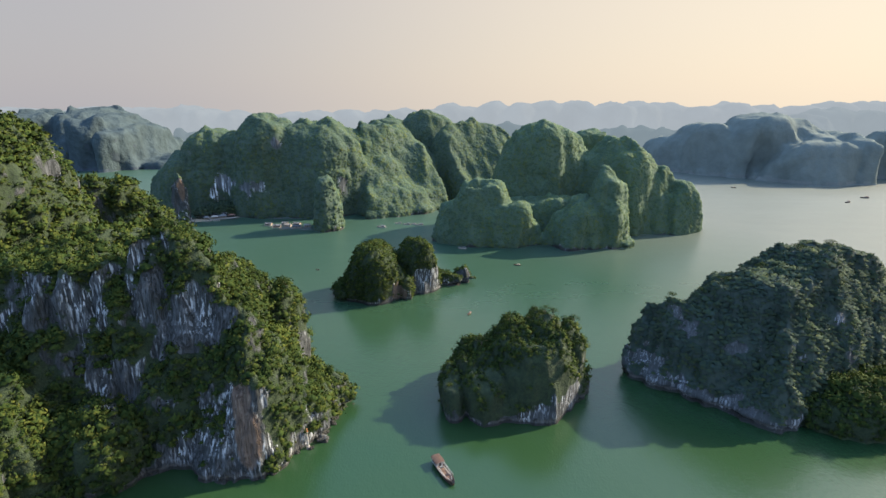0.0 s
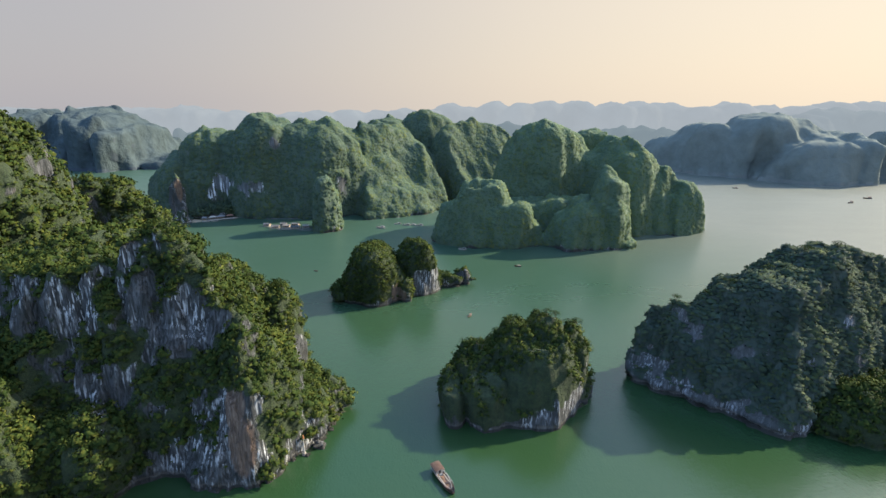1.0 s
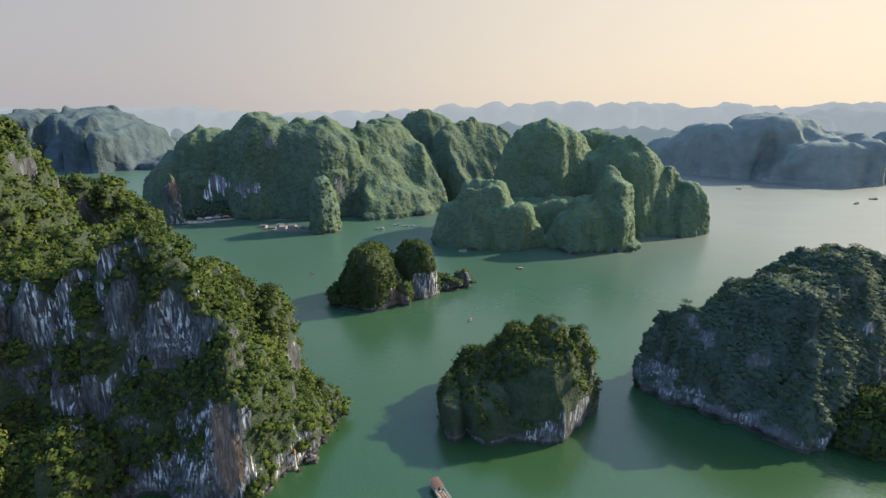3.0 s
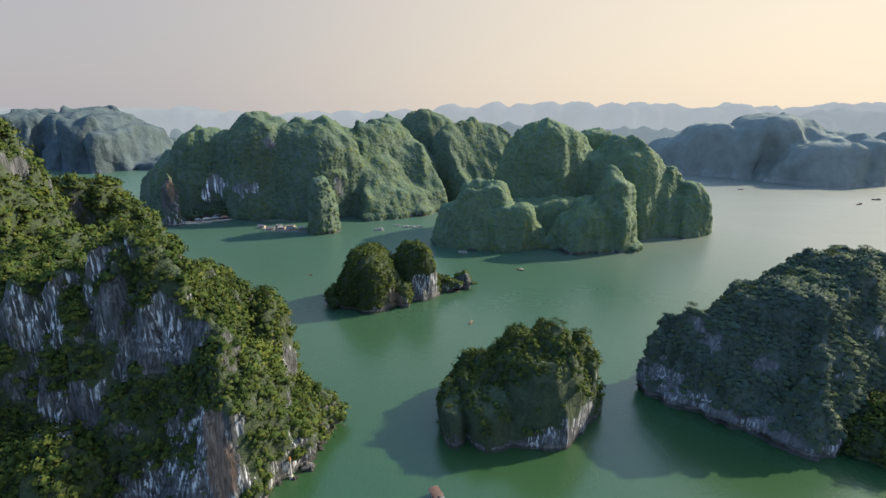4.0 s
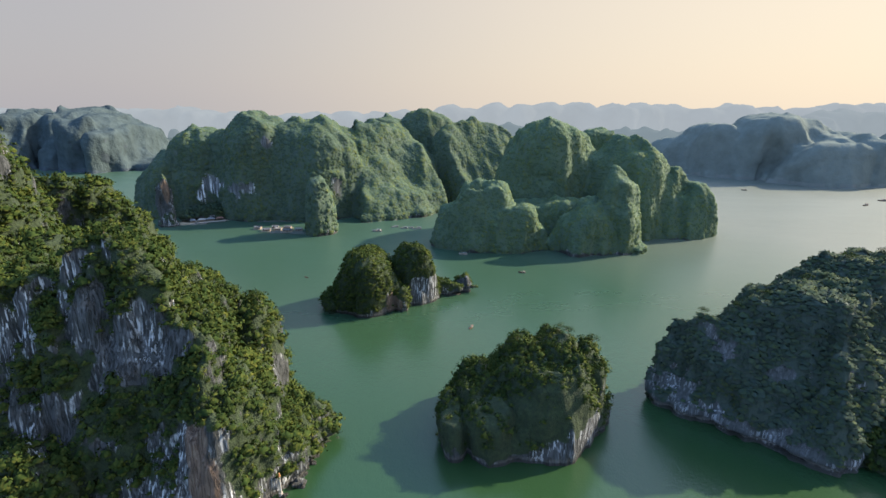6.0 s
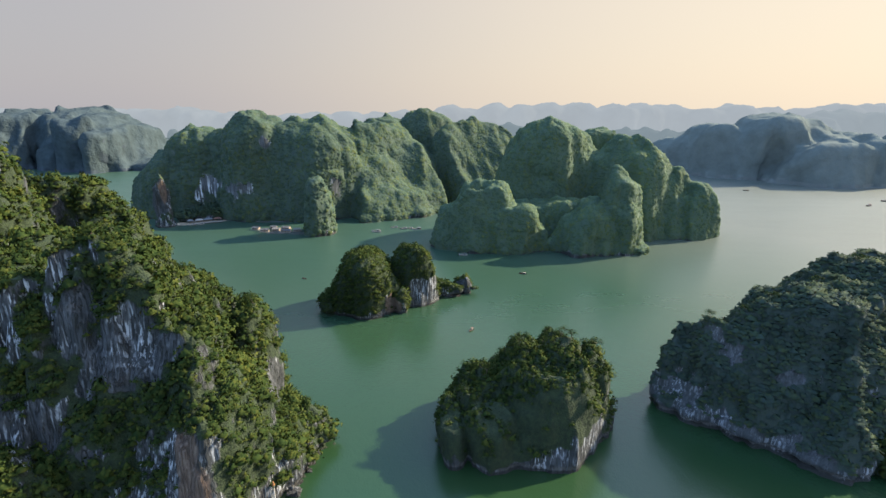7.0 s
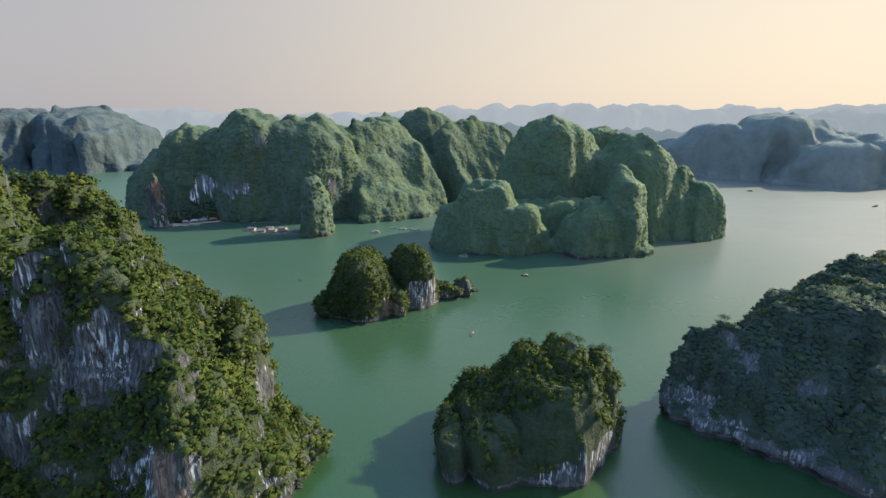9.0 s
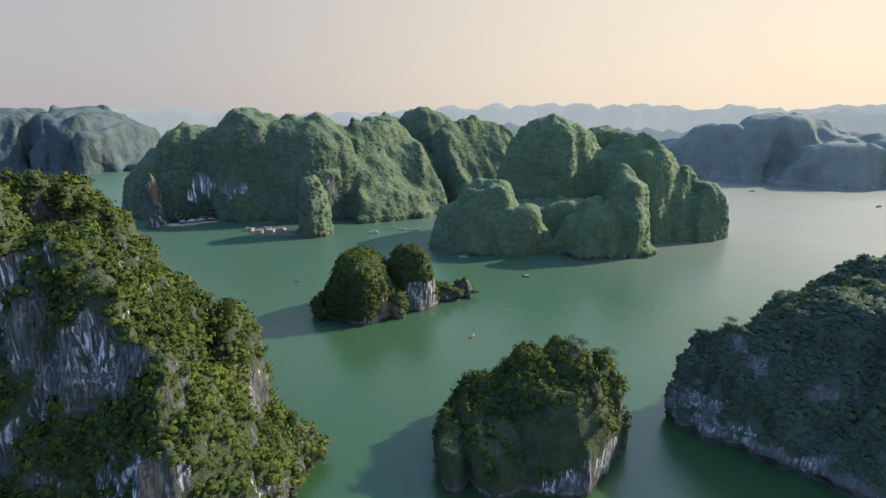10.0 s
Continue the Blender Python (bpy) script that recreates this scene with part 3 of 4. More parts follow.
TALL_ISLAND = island("karst_island", "tall limestone island with shaded grey cliffs and green jungle top",
       [(-116.0, 200.0, 31.0, 33.0, 0.0, 98.0, 0.5), (-132.0, 205.0, 38.0, 38.0, 0.0, 84.0, 0.35), (-97.0, 204.0, 22.0, 38.0, 0.0, 74.0, 0.5), (-168.0, 206.0, 46.0, 44.0, 0.0, 86.0, 0.3),
        (-192.0, 225.0, 60.0, 50.0, 0.0, 82.0, 0.5), (-120.0, 171.0, -92.0, 4.0, 10.0),
        (-82.0, 202.0, 20.0, 30.0, 0.0, 49.0, 0.45, 0.4), (-108.3, 234.4, 28.0, 29.0, 0.0, 73.7, 0.47), (-81.4, 233.9, 10.5, 18.5, 0.0, 64.2, 0.54),
        (-73.5, 219.0, 21.9, 32.0, 0.0, 22.0, 0.59, 1.2), (-64.2, 227.3, 18.5, 13.0, 0.0, 15.1, 0.45, 1.0), (-194.0, 169.0, 44.0, 36.0, 0.0, 58.0, 0.8, 1.5), (-146.0, 177.0, 27.0, 19.0, 0.0, 33.0, 0.8, 1.2), (-121.0, 181.0, 22.0, 15.0, 0.0, 14.0, 0.6, 0.8)],
       1.05, 9, 0.29, 1.8, 27,
       bare=[(-106, 188, 61, 14, 20, 9), (-152, 180, 48, 10, 9, 7), (-138, 177, 39, 10, 9, 8), (-125, 176, 29, 10, 9, 7), (-166, 184, 74, 10, 9, 14), (-86, 178, 20, 13, 16, 18),
             (-80, 184, 36, 8, 12, 8), (-104, 172, 6, 20, 14, 7), (-118, 190, 78, 5, 12, 4), (-62, 191, 3, 4, 5, 6), (-176, 160, 30, -26, 26, 34), (-138, 163, 12, -16, 12, 14), (-108, 183, 42, -12, 9, 7), (-128, 184, 56, -11, 9, 6), (-118, 172, 22, -14, 12, 9), (-71, 185, 24, -6, 12, 9)],
       gully=3.5, wander=6.0, flute=2.4, step=26, rough=3.5, ledge=0.4, cling=0.30, soft=0.5,
       stains=[(-82, 180, 34, 4, 14, 10), (-80, 177, 18, 5, 12, 12)])

island("karst_hill", "high jungle-covered limestone hill with sunlit green slopes",
       [(-268.2, 292.0, 52.6, 80.0, 0.0, 144.3, 0.98, 0.8), (-286.0, 440.0, 25.5, 33.0, 0.0, 88.0, 0.61), (-303.0, 428.0, 64.0, 27.0, 0.0, 88.8, 0.4), (-256.0, 426.0, 28.0, 38.0, 0.0, 59.3, 0.8),
        (-200.1, 275.8, 54.3, 60.1, 0.0, 79.2, 0.89, 0.8), (-331.0, 309.1, 89.7, 93.1, 0.0, 149.9, 0.7, 0.8)],
       2.0, 10, 0.16, 2.2, 15, bare=[(-232, 395, 60, 6, 14, 7)], gully=3.0, wander=8.0, flute=3.0, step=30, rough=4.0, ledge=0.5, size=1.2, cling=0.45, soft=0.5, category="hill")

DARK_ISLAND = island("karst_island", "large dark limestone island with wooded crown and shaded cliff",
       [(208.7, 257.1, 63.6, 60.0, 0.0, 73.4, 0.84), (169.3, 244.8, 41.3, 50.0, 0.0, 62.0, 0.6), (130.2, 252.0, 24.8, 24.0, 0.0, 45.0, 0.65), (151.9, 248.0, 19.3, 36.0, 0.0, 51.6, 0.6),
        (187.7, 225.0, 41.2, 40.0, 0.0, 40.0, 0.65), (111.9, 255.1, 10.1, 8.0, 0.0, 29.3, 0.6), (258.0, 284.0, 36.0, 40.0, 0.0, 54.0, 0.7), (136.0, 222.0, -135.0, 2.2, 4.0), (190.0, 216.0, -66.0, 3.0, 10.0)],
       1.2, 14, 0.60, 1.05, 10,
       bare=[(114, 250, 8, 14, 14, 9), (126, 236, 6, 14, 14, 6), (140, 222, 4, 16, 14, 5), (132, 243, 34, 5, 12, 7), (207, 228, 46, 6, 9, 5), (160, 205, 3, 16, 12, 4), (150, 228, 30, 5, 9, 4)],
       rock=ROCK_HAZY, leaf=LEAF_HAZY, soft=4.0, relief=0.65, core=1.0, sheer=0.55, gully=3.0, wander=5.0, flute=2.0, step=24, rough=3.0, ledge=0.4, cling=0.52)

island("wooded_shore", "low sunlit wooded ledge at the foot of the dark island", [(204.0, 211.0, 38.0, 20.0, 0.0, 20.0, 0.6, 0.9), (236.0, 219.0, 36.0, 22.0, 0.0, 22.0, 0.6, 0.9)],
       1.2, 16, 0.26, 1.7, 26, bare=[(200, 208, 10, -40, 20, 18), (236, 219, 10, -40, 24, 18)], gully=1.5, wander=4.0, flute=1.2, step=18, rough=2.5, ledge=0.3, cling=0.6, low=1.2, soft=0.5, category="shore")

island("karst_islet", "rounded limestone islet with green crown and pale sea cliff", [(-55.2, 386.1, 25.6, 31.5, 0.0, 42.9, 0.85), (-77.8, 385.4, 11.8, 24.5, 0.0, 10.3, 0.48), (-33.3, 378.4, 6.3, 14.7, 0.0, 17.3, 0.52)],
       1.0, 21, 0.42, 1.25, 14, bare=[(-62, 366, 20, -26, 30, 20), (-36, 361, 7, 8, 12, 13), (-52, 356, 2, 34, 12, 6)], gully=1.5, wander=3.0, flute=1.2, step=18, rough=2.0, ledge=0.4, cling=0.5, soft=0.9, relief=0.8, sheer=0.75, stains=[(-34, 363, 7, 5, 8, 9)])
island("karst_islet", "limestone islet with bare streaked cliff and low wooded tail", [(-23.6, 396.9, 23.5, 17.2, 0.0, 43.6, 0.82), (-1.6, 406.2, 18.7, 10.4, 0.0, 11.5, 0.45), (16.4, 413.4, 6.3, 4.7, 0.0, 13.9, 0.29), (24.1, 410.9, 5.6, 4.2, 0.0, 4.9, 0.44)],
       1.0, 25, 0.42, 1.2, 14, bare=[(-18, 382, 12, 12, 8, 12), (22, 408, 6, 10, 8, 10), (-28, 384, 30, -14, 14, 12)], gully=1.5, wander=2.5, flute=1.2, step=18, rough=2.0, ledge=0.4, cling=0.46, soft=0.9, relief=0.8, sheer=0.6)

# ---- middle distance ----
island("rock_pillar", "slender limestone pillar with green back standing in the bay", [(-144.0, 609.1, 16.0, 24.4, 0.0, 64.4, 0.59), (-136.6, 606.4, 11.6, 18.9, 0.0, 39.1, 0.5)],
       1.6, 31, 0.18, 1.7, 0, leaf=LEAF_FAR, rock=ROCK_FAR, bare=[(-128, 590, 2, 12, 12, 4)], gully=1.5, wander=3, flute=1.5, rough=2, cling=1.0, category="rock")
island("rock_pillar", "bare slanting limestone finger rising at the shore", [(-347.1, 641.6, 12.5, 8.5, 0.0, 60.1, 0.4), (-342.1, 635.8, 9.9, 4.7, 0.0, 8.9, 0.75)],
       1.3, 34, 0.20, 1.3, 0, leaf=LEAF_FAR, rock=ROCK, bare=[(-342, 634, 34, 10, 12, 20)], gully=2.0, wander=4, flute=2.4, rough=4, cling=0.25, category="rock", stains=[(-340, 634, 44, 3, 10, 12)])
FAR = dict(sheer=0.45, spur_size=60, ledge=0.4, low=2.0)
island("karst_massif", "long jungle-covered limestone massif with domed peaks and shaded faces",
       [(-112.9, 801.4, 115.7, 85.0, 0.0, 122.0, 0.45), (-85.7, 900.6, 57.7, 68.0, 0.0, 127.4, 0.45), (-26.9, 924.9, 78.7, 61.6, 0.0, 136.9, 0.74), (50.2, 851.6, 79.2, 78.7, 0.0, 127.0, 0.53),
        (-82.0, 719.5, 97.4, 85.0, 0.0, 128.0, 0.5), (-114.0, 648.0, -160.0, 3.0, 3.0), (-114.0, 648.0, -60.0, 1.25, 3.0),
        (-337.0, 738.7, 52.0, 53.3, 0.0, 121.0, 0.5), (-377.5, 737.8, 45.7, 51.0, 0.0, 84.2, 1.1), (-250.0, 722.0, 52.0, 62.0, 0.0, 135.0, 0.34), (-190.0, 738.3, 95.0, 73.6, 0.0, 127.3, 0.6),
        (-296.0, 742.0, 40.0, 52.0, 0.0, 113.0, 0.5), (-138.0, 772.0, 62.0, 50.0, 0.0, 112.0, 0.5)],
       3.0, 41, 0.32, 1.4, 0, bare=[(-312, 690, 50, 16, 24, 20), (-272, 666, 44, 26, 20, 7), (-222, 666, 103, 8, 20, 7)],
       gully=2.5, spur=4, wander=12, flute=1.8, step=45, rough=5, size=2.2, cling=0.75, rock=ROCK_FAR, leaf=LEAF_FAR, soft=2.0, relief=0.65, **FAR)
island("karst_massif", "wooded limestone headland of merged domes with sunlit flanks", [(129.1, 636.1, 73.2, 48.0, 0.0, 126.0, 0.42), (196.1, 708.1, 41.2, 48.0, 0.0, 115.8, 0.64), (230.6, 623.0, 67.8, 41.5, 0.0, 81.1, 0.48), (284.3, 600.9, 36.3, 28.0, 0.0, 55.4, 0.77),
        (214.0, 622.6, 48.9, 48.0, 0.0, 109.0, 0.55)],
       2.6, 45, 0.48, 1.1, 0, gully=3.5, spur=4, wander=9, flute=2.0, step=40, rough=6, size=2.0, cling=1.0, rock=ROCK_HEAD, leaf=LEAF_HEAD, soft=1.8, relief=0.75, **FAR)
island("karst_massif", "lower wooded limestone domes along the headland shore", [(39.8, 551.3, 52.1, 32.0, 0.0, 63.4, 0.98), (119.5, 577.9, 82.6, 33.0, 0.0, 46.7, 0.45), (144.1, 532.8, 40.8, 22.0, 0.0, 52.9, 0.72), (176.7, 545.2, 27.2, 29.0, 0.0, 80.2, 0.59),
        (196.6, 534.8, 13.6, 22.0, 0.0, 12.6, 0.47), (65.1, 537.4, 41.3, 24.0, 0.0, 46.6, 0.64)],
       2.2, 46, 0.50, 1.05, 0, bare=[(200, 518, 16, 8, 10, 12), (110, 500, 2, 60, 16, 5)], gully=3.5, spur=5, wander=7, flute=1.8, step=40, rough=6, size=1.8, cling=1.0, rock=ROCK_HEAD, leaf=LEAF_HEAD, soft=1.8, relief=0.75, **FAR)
island("wooded_shore", "low wooded shore with bright green trees behind the jetty",
       [(-312, 686, 34, 20, 0, 15, 0.6), (-285, 696, 26, 18, 0, 9, 0.6), (-335, 668, 14, 14, 0, 9, 0.6)],
       2.0, 48, 0.14, 2.2, 12, leaf=LEAF_FAR, wander=4, flute=1.5, rough=2, cling=0.5, low=1.0, category="shore")

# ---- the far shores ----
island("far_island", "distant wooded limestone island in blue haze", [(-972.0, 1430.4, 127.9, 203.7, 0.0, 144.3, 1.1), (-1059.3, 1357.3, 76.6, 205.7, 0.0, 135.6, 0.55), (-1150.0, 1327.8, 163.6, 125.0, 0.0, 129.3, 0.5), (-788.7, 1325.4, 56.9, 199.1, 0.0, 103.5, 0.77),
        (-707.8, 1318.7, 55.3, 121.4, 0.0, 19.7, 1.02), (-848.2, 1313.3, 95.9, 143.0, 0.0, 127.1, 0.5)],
       5.0, 51, 0, 0, 0, rock=ROCK_BLUE_HAZE, leaf=WOOD_BLUE_HAZE, gully=6.0, spur=22, spur_size=80, wander=22, flute=9, step=60, rough=6, ledge=0.5, size=4, cling=0.6, low=3)
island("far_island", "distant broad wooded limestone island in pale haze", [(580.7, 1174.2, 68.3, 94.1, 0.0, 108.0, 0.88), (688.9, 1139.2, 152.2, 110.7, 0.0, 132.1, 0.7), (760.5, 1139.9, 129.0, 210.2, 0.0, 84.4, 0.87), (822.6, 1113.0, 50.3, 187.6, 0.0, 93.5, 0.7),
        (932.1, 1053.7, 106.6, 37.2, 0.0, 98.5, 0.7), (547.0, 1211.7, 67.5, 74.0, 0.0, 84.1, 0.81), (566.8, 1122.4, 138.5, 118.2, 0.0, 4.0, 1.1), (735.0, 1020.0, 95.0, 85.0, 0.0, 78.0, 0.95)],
       5.0, 55, 0, 0, 0, rock=ROCK_PALE_HAZE, leaf=WOOD_PALE_HAZE, gully=5.0, spur=20, spur_size=90, wander=24, flute=7, step=60, rough=6, ledge=0.2, size=4, cling=1.1, low=3)


def ridge(name, label, crests, y, deep, material, seed, cell=14.0):
    """A far chain of hills: crests as (x, height, half width)."""
    verts, quads = karst([(x, y + 40 * math.sin(x * 0.013), w * 1.45, deep, 0, h, 0.9) for x, h, w in crests], cell, seed, wander=22, flute=3, step=70, rough=9, size=4, ledge=0.2, gully=1.5)
    ob = part(name, mesh_of(name, verts, quads, True), material)
    return tagged(ob, label, "backdrop", kind="structure")


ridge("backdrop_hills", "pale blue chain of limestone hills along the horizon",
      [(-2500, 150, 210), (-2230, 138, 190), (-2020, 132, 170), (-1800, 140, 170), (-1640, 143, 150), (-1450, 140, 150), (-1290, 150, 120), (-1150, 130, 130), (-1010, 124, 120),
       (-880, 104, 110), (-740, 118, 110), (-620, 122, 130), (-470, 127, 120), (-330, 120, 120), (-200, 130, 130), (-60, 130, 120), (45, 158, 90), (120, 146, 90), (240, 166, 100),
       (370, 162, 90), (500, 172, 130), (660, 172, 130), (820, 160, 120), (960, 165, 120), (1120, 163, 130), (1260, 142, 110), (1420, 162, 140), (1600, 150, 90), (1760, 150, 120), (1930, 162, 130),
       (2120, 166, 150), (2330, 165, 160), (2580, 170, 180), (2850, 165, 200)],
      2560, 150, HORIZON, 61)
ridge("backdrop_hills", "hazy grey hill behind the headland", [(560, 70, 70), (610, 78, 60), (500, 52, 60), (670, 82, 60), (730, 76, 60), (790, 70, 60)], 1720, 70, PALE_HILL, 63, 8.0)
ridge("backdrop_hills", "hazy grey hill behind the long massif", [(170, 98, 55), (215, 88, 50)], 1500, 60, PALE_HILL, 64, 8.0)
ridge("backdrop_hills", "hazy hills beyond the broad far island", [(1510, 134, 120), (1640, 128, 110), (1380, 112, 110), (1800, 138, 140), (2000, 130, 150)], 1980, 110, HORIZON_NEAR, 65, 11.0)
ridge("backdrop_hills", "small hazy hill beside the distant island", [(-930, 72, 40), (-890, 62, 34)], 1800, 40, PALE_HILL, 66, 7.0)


# ---- single trees on the crests ----
BARK = plain("grey_brown_bark", (0.11, 0.085, 0.06), 0.9, 0.3, 4.0)


def crest_tree(root, x, y, high, wide, seed, label="windswept green tree on the limestone crest"):
    """A tree with a bent, tapered trunk, limbs and a crown of leaf sprays in several clumps."""
    v = SURFACE[root.name]
    near = v[np.hypot(v[:, 0] - x, v[:, 1] - y) < 2.0]
    if not len(near):
        return None
    base = near[near[:, 2].argmax()]
    rng = np.random.RandomState(seed)
    t = thing("tree", float(base[0]), float(base[1]), float(base[2]) - 0.4, label, "tree", "trees on the crests", turn=rng.uniform(0, 360))
    bm = bmesh.new()
    lean = rng.uniform(-0.25, 0.25, 2)

    def limb(a, b, r0, r1, rings=5):
        loops = []
        for i in range(rings + 1):
            k = i / rings
            c = a * (1 - k) + b * k + np.array([0.08, -0.06, 0]) * math.sin(k * 5) * high * 0.25
            r = r0 * (1 - k) + r1 * k
            loops.append([bm.verts.new((c[0] + r * math.cos(q * 1.0472), c[1] + r * math.sin(q * 1.0472), c[2])) for q in range(6)])
        for p, q in zip(loops, loops[1:]):
            for i in range(6):
                bm.faces.new((p[i], p[(i + 1) % 6], q[(i + 1) % 6], q[i]))

    fork = np.array([lean[0] * high, lean[1] * high, high * 0.55])
    limb(np.zeros(3), fork, 0.05 * high, 0.028 * high)
    tips = []
    for i in range(5):
        a = i * 1.257 + rng.uniform(-0.4, 0.4)
        tip = fork + np.array([math.cos(a) * wide * 0.55, math.sin(a) * wide * 0.55, high * rng.uniform(0.12, 0.38)])
        limb(fork, tip, 0.022 * high, 0.008 * high, 3)
        tips.append(tip)
    tips.append(fork + np.array([0, 0, high * 0.4]))
    part("trunk", bm, BARK, t, "grey forked trunk and limbs")
    quads, ways = [], []
    for tip in tips:
        shape, way = crown_shape(rng, 70, 0.75)
        s = wide * rng.uniform(0.34, 0.5)
        quads.append((shape * s + tip).reshape(-1, 3))
        ways.append(np.repeat(way / np.linalg.norm(way, axis=1)[:, None], 4, axis=0))
    quads, ways = np.concatenate(quads), np.concatenate(ways)
    me = mesh_of("crown", quads, np.arange(len(quads)).reshape(-1, 4), True)
    me.attributes.new("custom_normal", "FLOAT_VECTOR", "POINT").data.foreach_set("vector", np.ascontiguousarray(ways, np.float32).ravel())
    part("crown", me, LEAF, t, "loose green leaf crown")
    return t


for n, (px, py, high, wide) in enumerate(((54, 243, 5.0, 4.6), (20, 234, 5.5, 6.0), (44, 240, 3.6, 2.6), (70, 238, 4.2, 3.6), (34, 236, 3.6, 3.2), (60, 238, 4.0, 3.4), (11, 228, 3.2, 2.8))):
    crest_tree(ISLET, px, py, high, wide, 100 + n)
for n, (px, py, high, wide) in enumerate(((151, 250, 3.8, 4.0), (128, 255, 3.0, 3.0), (173, 256, 3.6, 3.6), (195, 262, 3.6, 3.8), (214, 264, 3.4, 3.6), (140, 252, 2.8, 2.8))):
    crest_tree(DARK_ISLAND, px, py, high, wide, 130 + n)
for n, (px, py, high, wide) in enumerate(((-118, 200, 3.0, 3.8), (-110, 201, 2.6, 3.2), (-103, 228, 3.8, 4.0), (-95, 228, 3.4, 3.6), (-82, 234, 3.4, 3.8), (-78, 232, 3.0, 3.2), (-126, 202, 2.8, 3.4))):
    crest_tree(TALL_ISLAND, px, py, high, wide, 150 + n)


# ---- boats, rafts and shore things ----
def box(bm, x0, x1, y0, y1, z0, z1, bevel=0.0):
    made = bmesh.ops.create_cube(bm, size=1.0, matrix=Matrix.Translation(((x0 + x1) / 2, (y0 + y1) / 2, (z0 + z1) / 2)) @ Matrix.Diagonal((x1 - x0, y1 - y0, z1 - z0, 1)))
    if bevel:
        edges = {e for v in made["verts"] for e in v.link_edges}
        bmesh.ops.bevel(bm, geom=list(edges), offset=bevel, segments=2, affect="EDGES")
    return bm


def boxed(*args, **kw):
    return box(bmesh.new(), *args, **kw)


def post(bm, x, y, z0, z1, r, r2=None, sides=10):
    bmesh.ops.create_cone(bm, cap_ends=True, segments=sides, radius1=r, radius2=r if r2 is None else r2, depth=z1 - z0, matrix=Matrix.Translation((x, y, (z0 + z1) / 2)))
    return bm


def hull_mesh(length, beam, depth, sheer, rings=15, blunt=0.35):
    """A wooden hull, bow towards +y, hollow above the deck, keel at z = -depth / 3."""
    bm = bmesh.new()
    rows = []
    for i in range(rings):
        s = i / (rings - 1)
        w = beam / 2 * min(1.0, (blunt + 2.6 * s) if s < 0.3 else 1.0) * (1.0 if s < 0.62 else math.cos((s - 0.62) / 0.38 * 1.45) ** 0.7)
        w = max(w, 0.05)
        up = depth * 0.66 + sheer * (2 * s - 0.9) ** 2
        y = (s - 0.5) * length
        low = -depth / 3 + (0.6 * depth * max(0, s - 0.8) / 0.2)
        ring = [(-w, y, up), (-w * 0.95, y, up * 0.4), (-w * 0.7, y, low * 0.6), (0, y, low), (w * 0.7, y, low * 0.6), (w * 0.95, y, up * 0.4), (w, y, up),
                (w * 0.86, y, up), (w * 0.84, y, up * 0.62), (-w * 0.84, y, up * 0.62), (-w * 0.86, y, up)]
        rows.append([bm.verts.new(p) for p in ring])
    for a, b in zip(rows, rows[1:]):
        n = len(a)
        for k in range(n):
            bm.faces.new((a[k], a[(k + 1) % n], b[(k + 1) % n], b[k]))
    bm.faces.new(rows[0])
    bm.faces.new(rows[-1][::-1])
    bmesh.ops.recalc_face_normals(bm, faces=bm.faces)
    return bm


HULL = plain("weathered_dark_hull_paint", (0.062, 0.036, 0.028), 0.55)
DECK = plain("worn_brown_deck", (0.20, 0.115, 0.075), 0.7, 0.35, 2.0)
WHITE = plain("dirty_white_paint", (0.38, 0.36, 0.34), 0.5, 0.12)
ROOF_BROWN = plain("brown_canopy_cloth", (0.17, 0.11, 0.09), 0.85, 0.25)
DARK = plain("dark_opening", (0.02, 0.02, 0.022), 0.4)
STEEL = plain("grey_steel", (0.4, 0.41, 0.42), 0.4)
TIN = plain("pale_tin_roof", (0.20, 0.21, 0.23), 0.45, 0.2)
WOOD = plain("grey_wood", (0.28, 0.24, 0.20), 0.85, 0.3)
RED = plain("faded_red_roof", (0.26, 0.14, 0.11), 0.8, 0.25)
ORANGE = plain("orange_paint", (0.34, 0.15, 0.06), 0.7)
BLUE = plain("blue_drum_plastic", (0.06, 0.16, 0.36), 0.5)
SAND = plain("pale_sand", (0.34, 0.28, 0.21), 0.95, 0.15, 0.6)
CONCRETE = plain("pale_concrete", (0.36, 0.32, 0.29), 0.9, 0.15, 0.7)


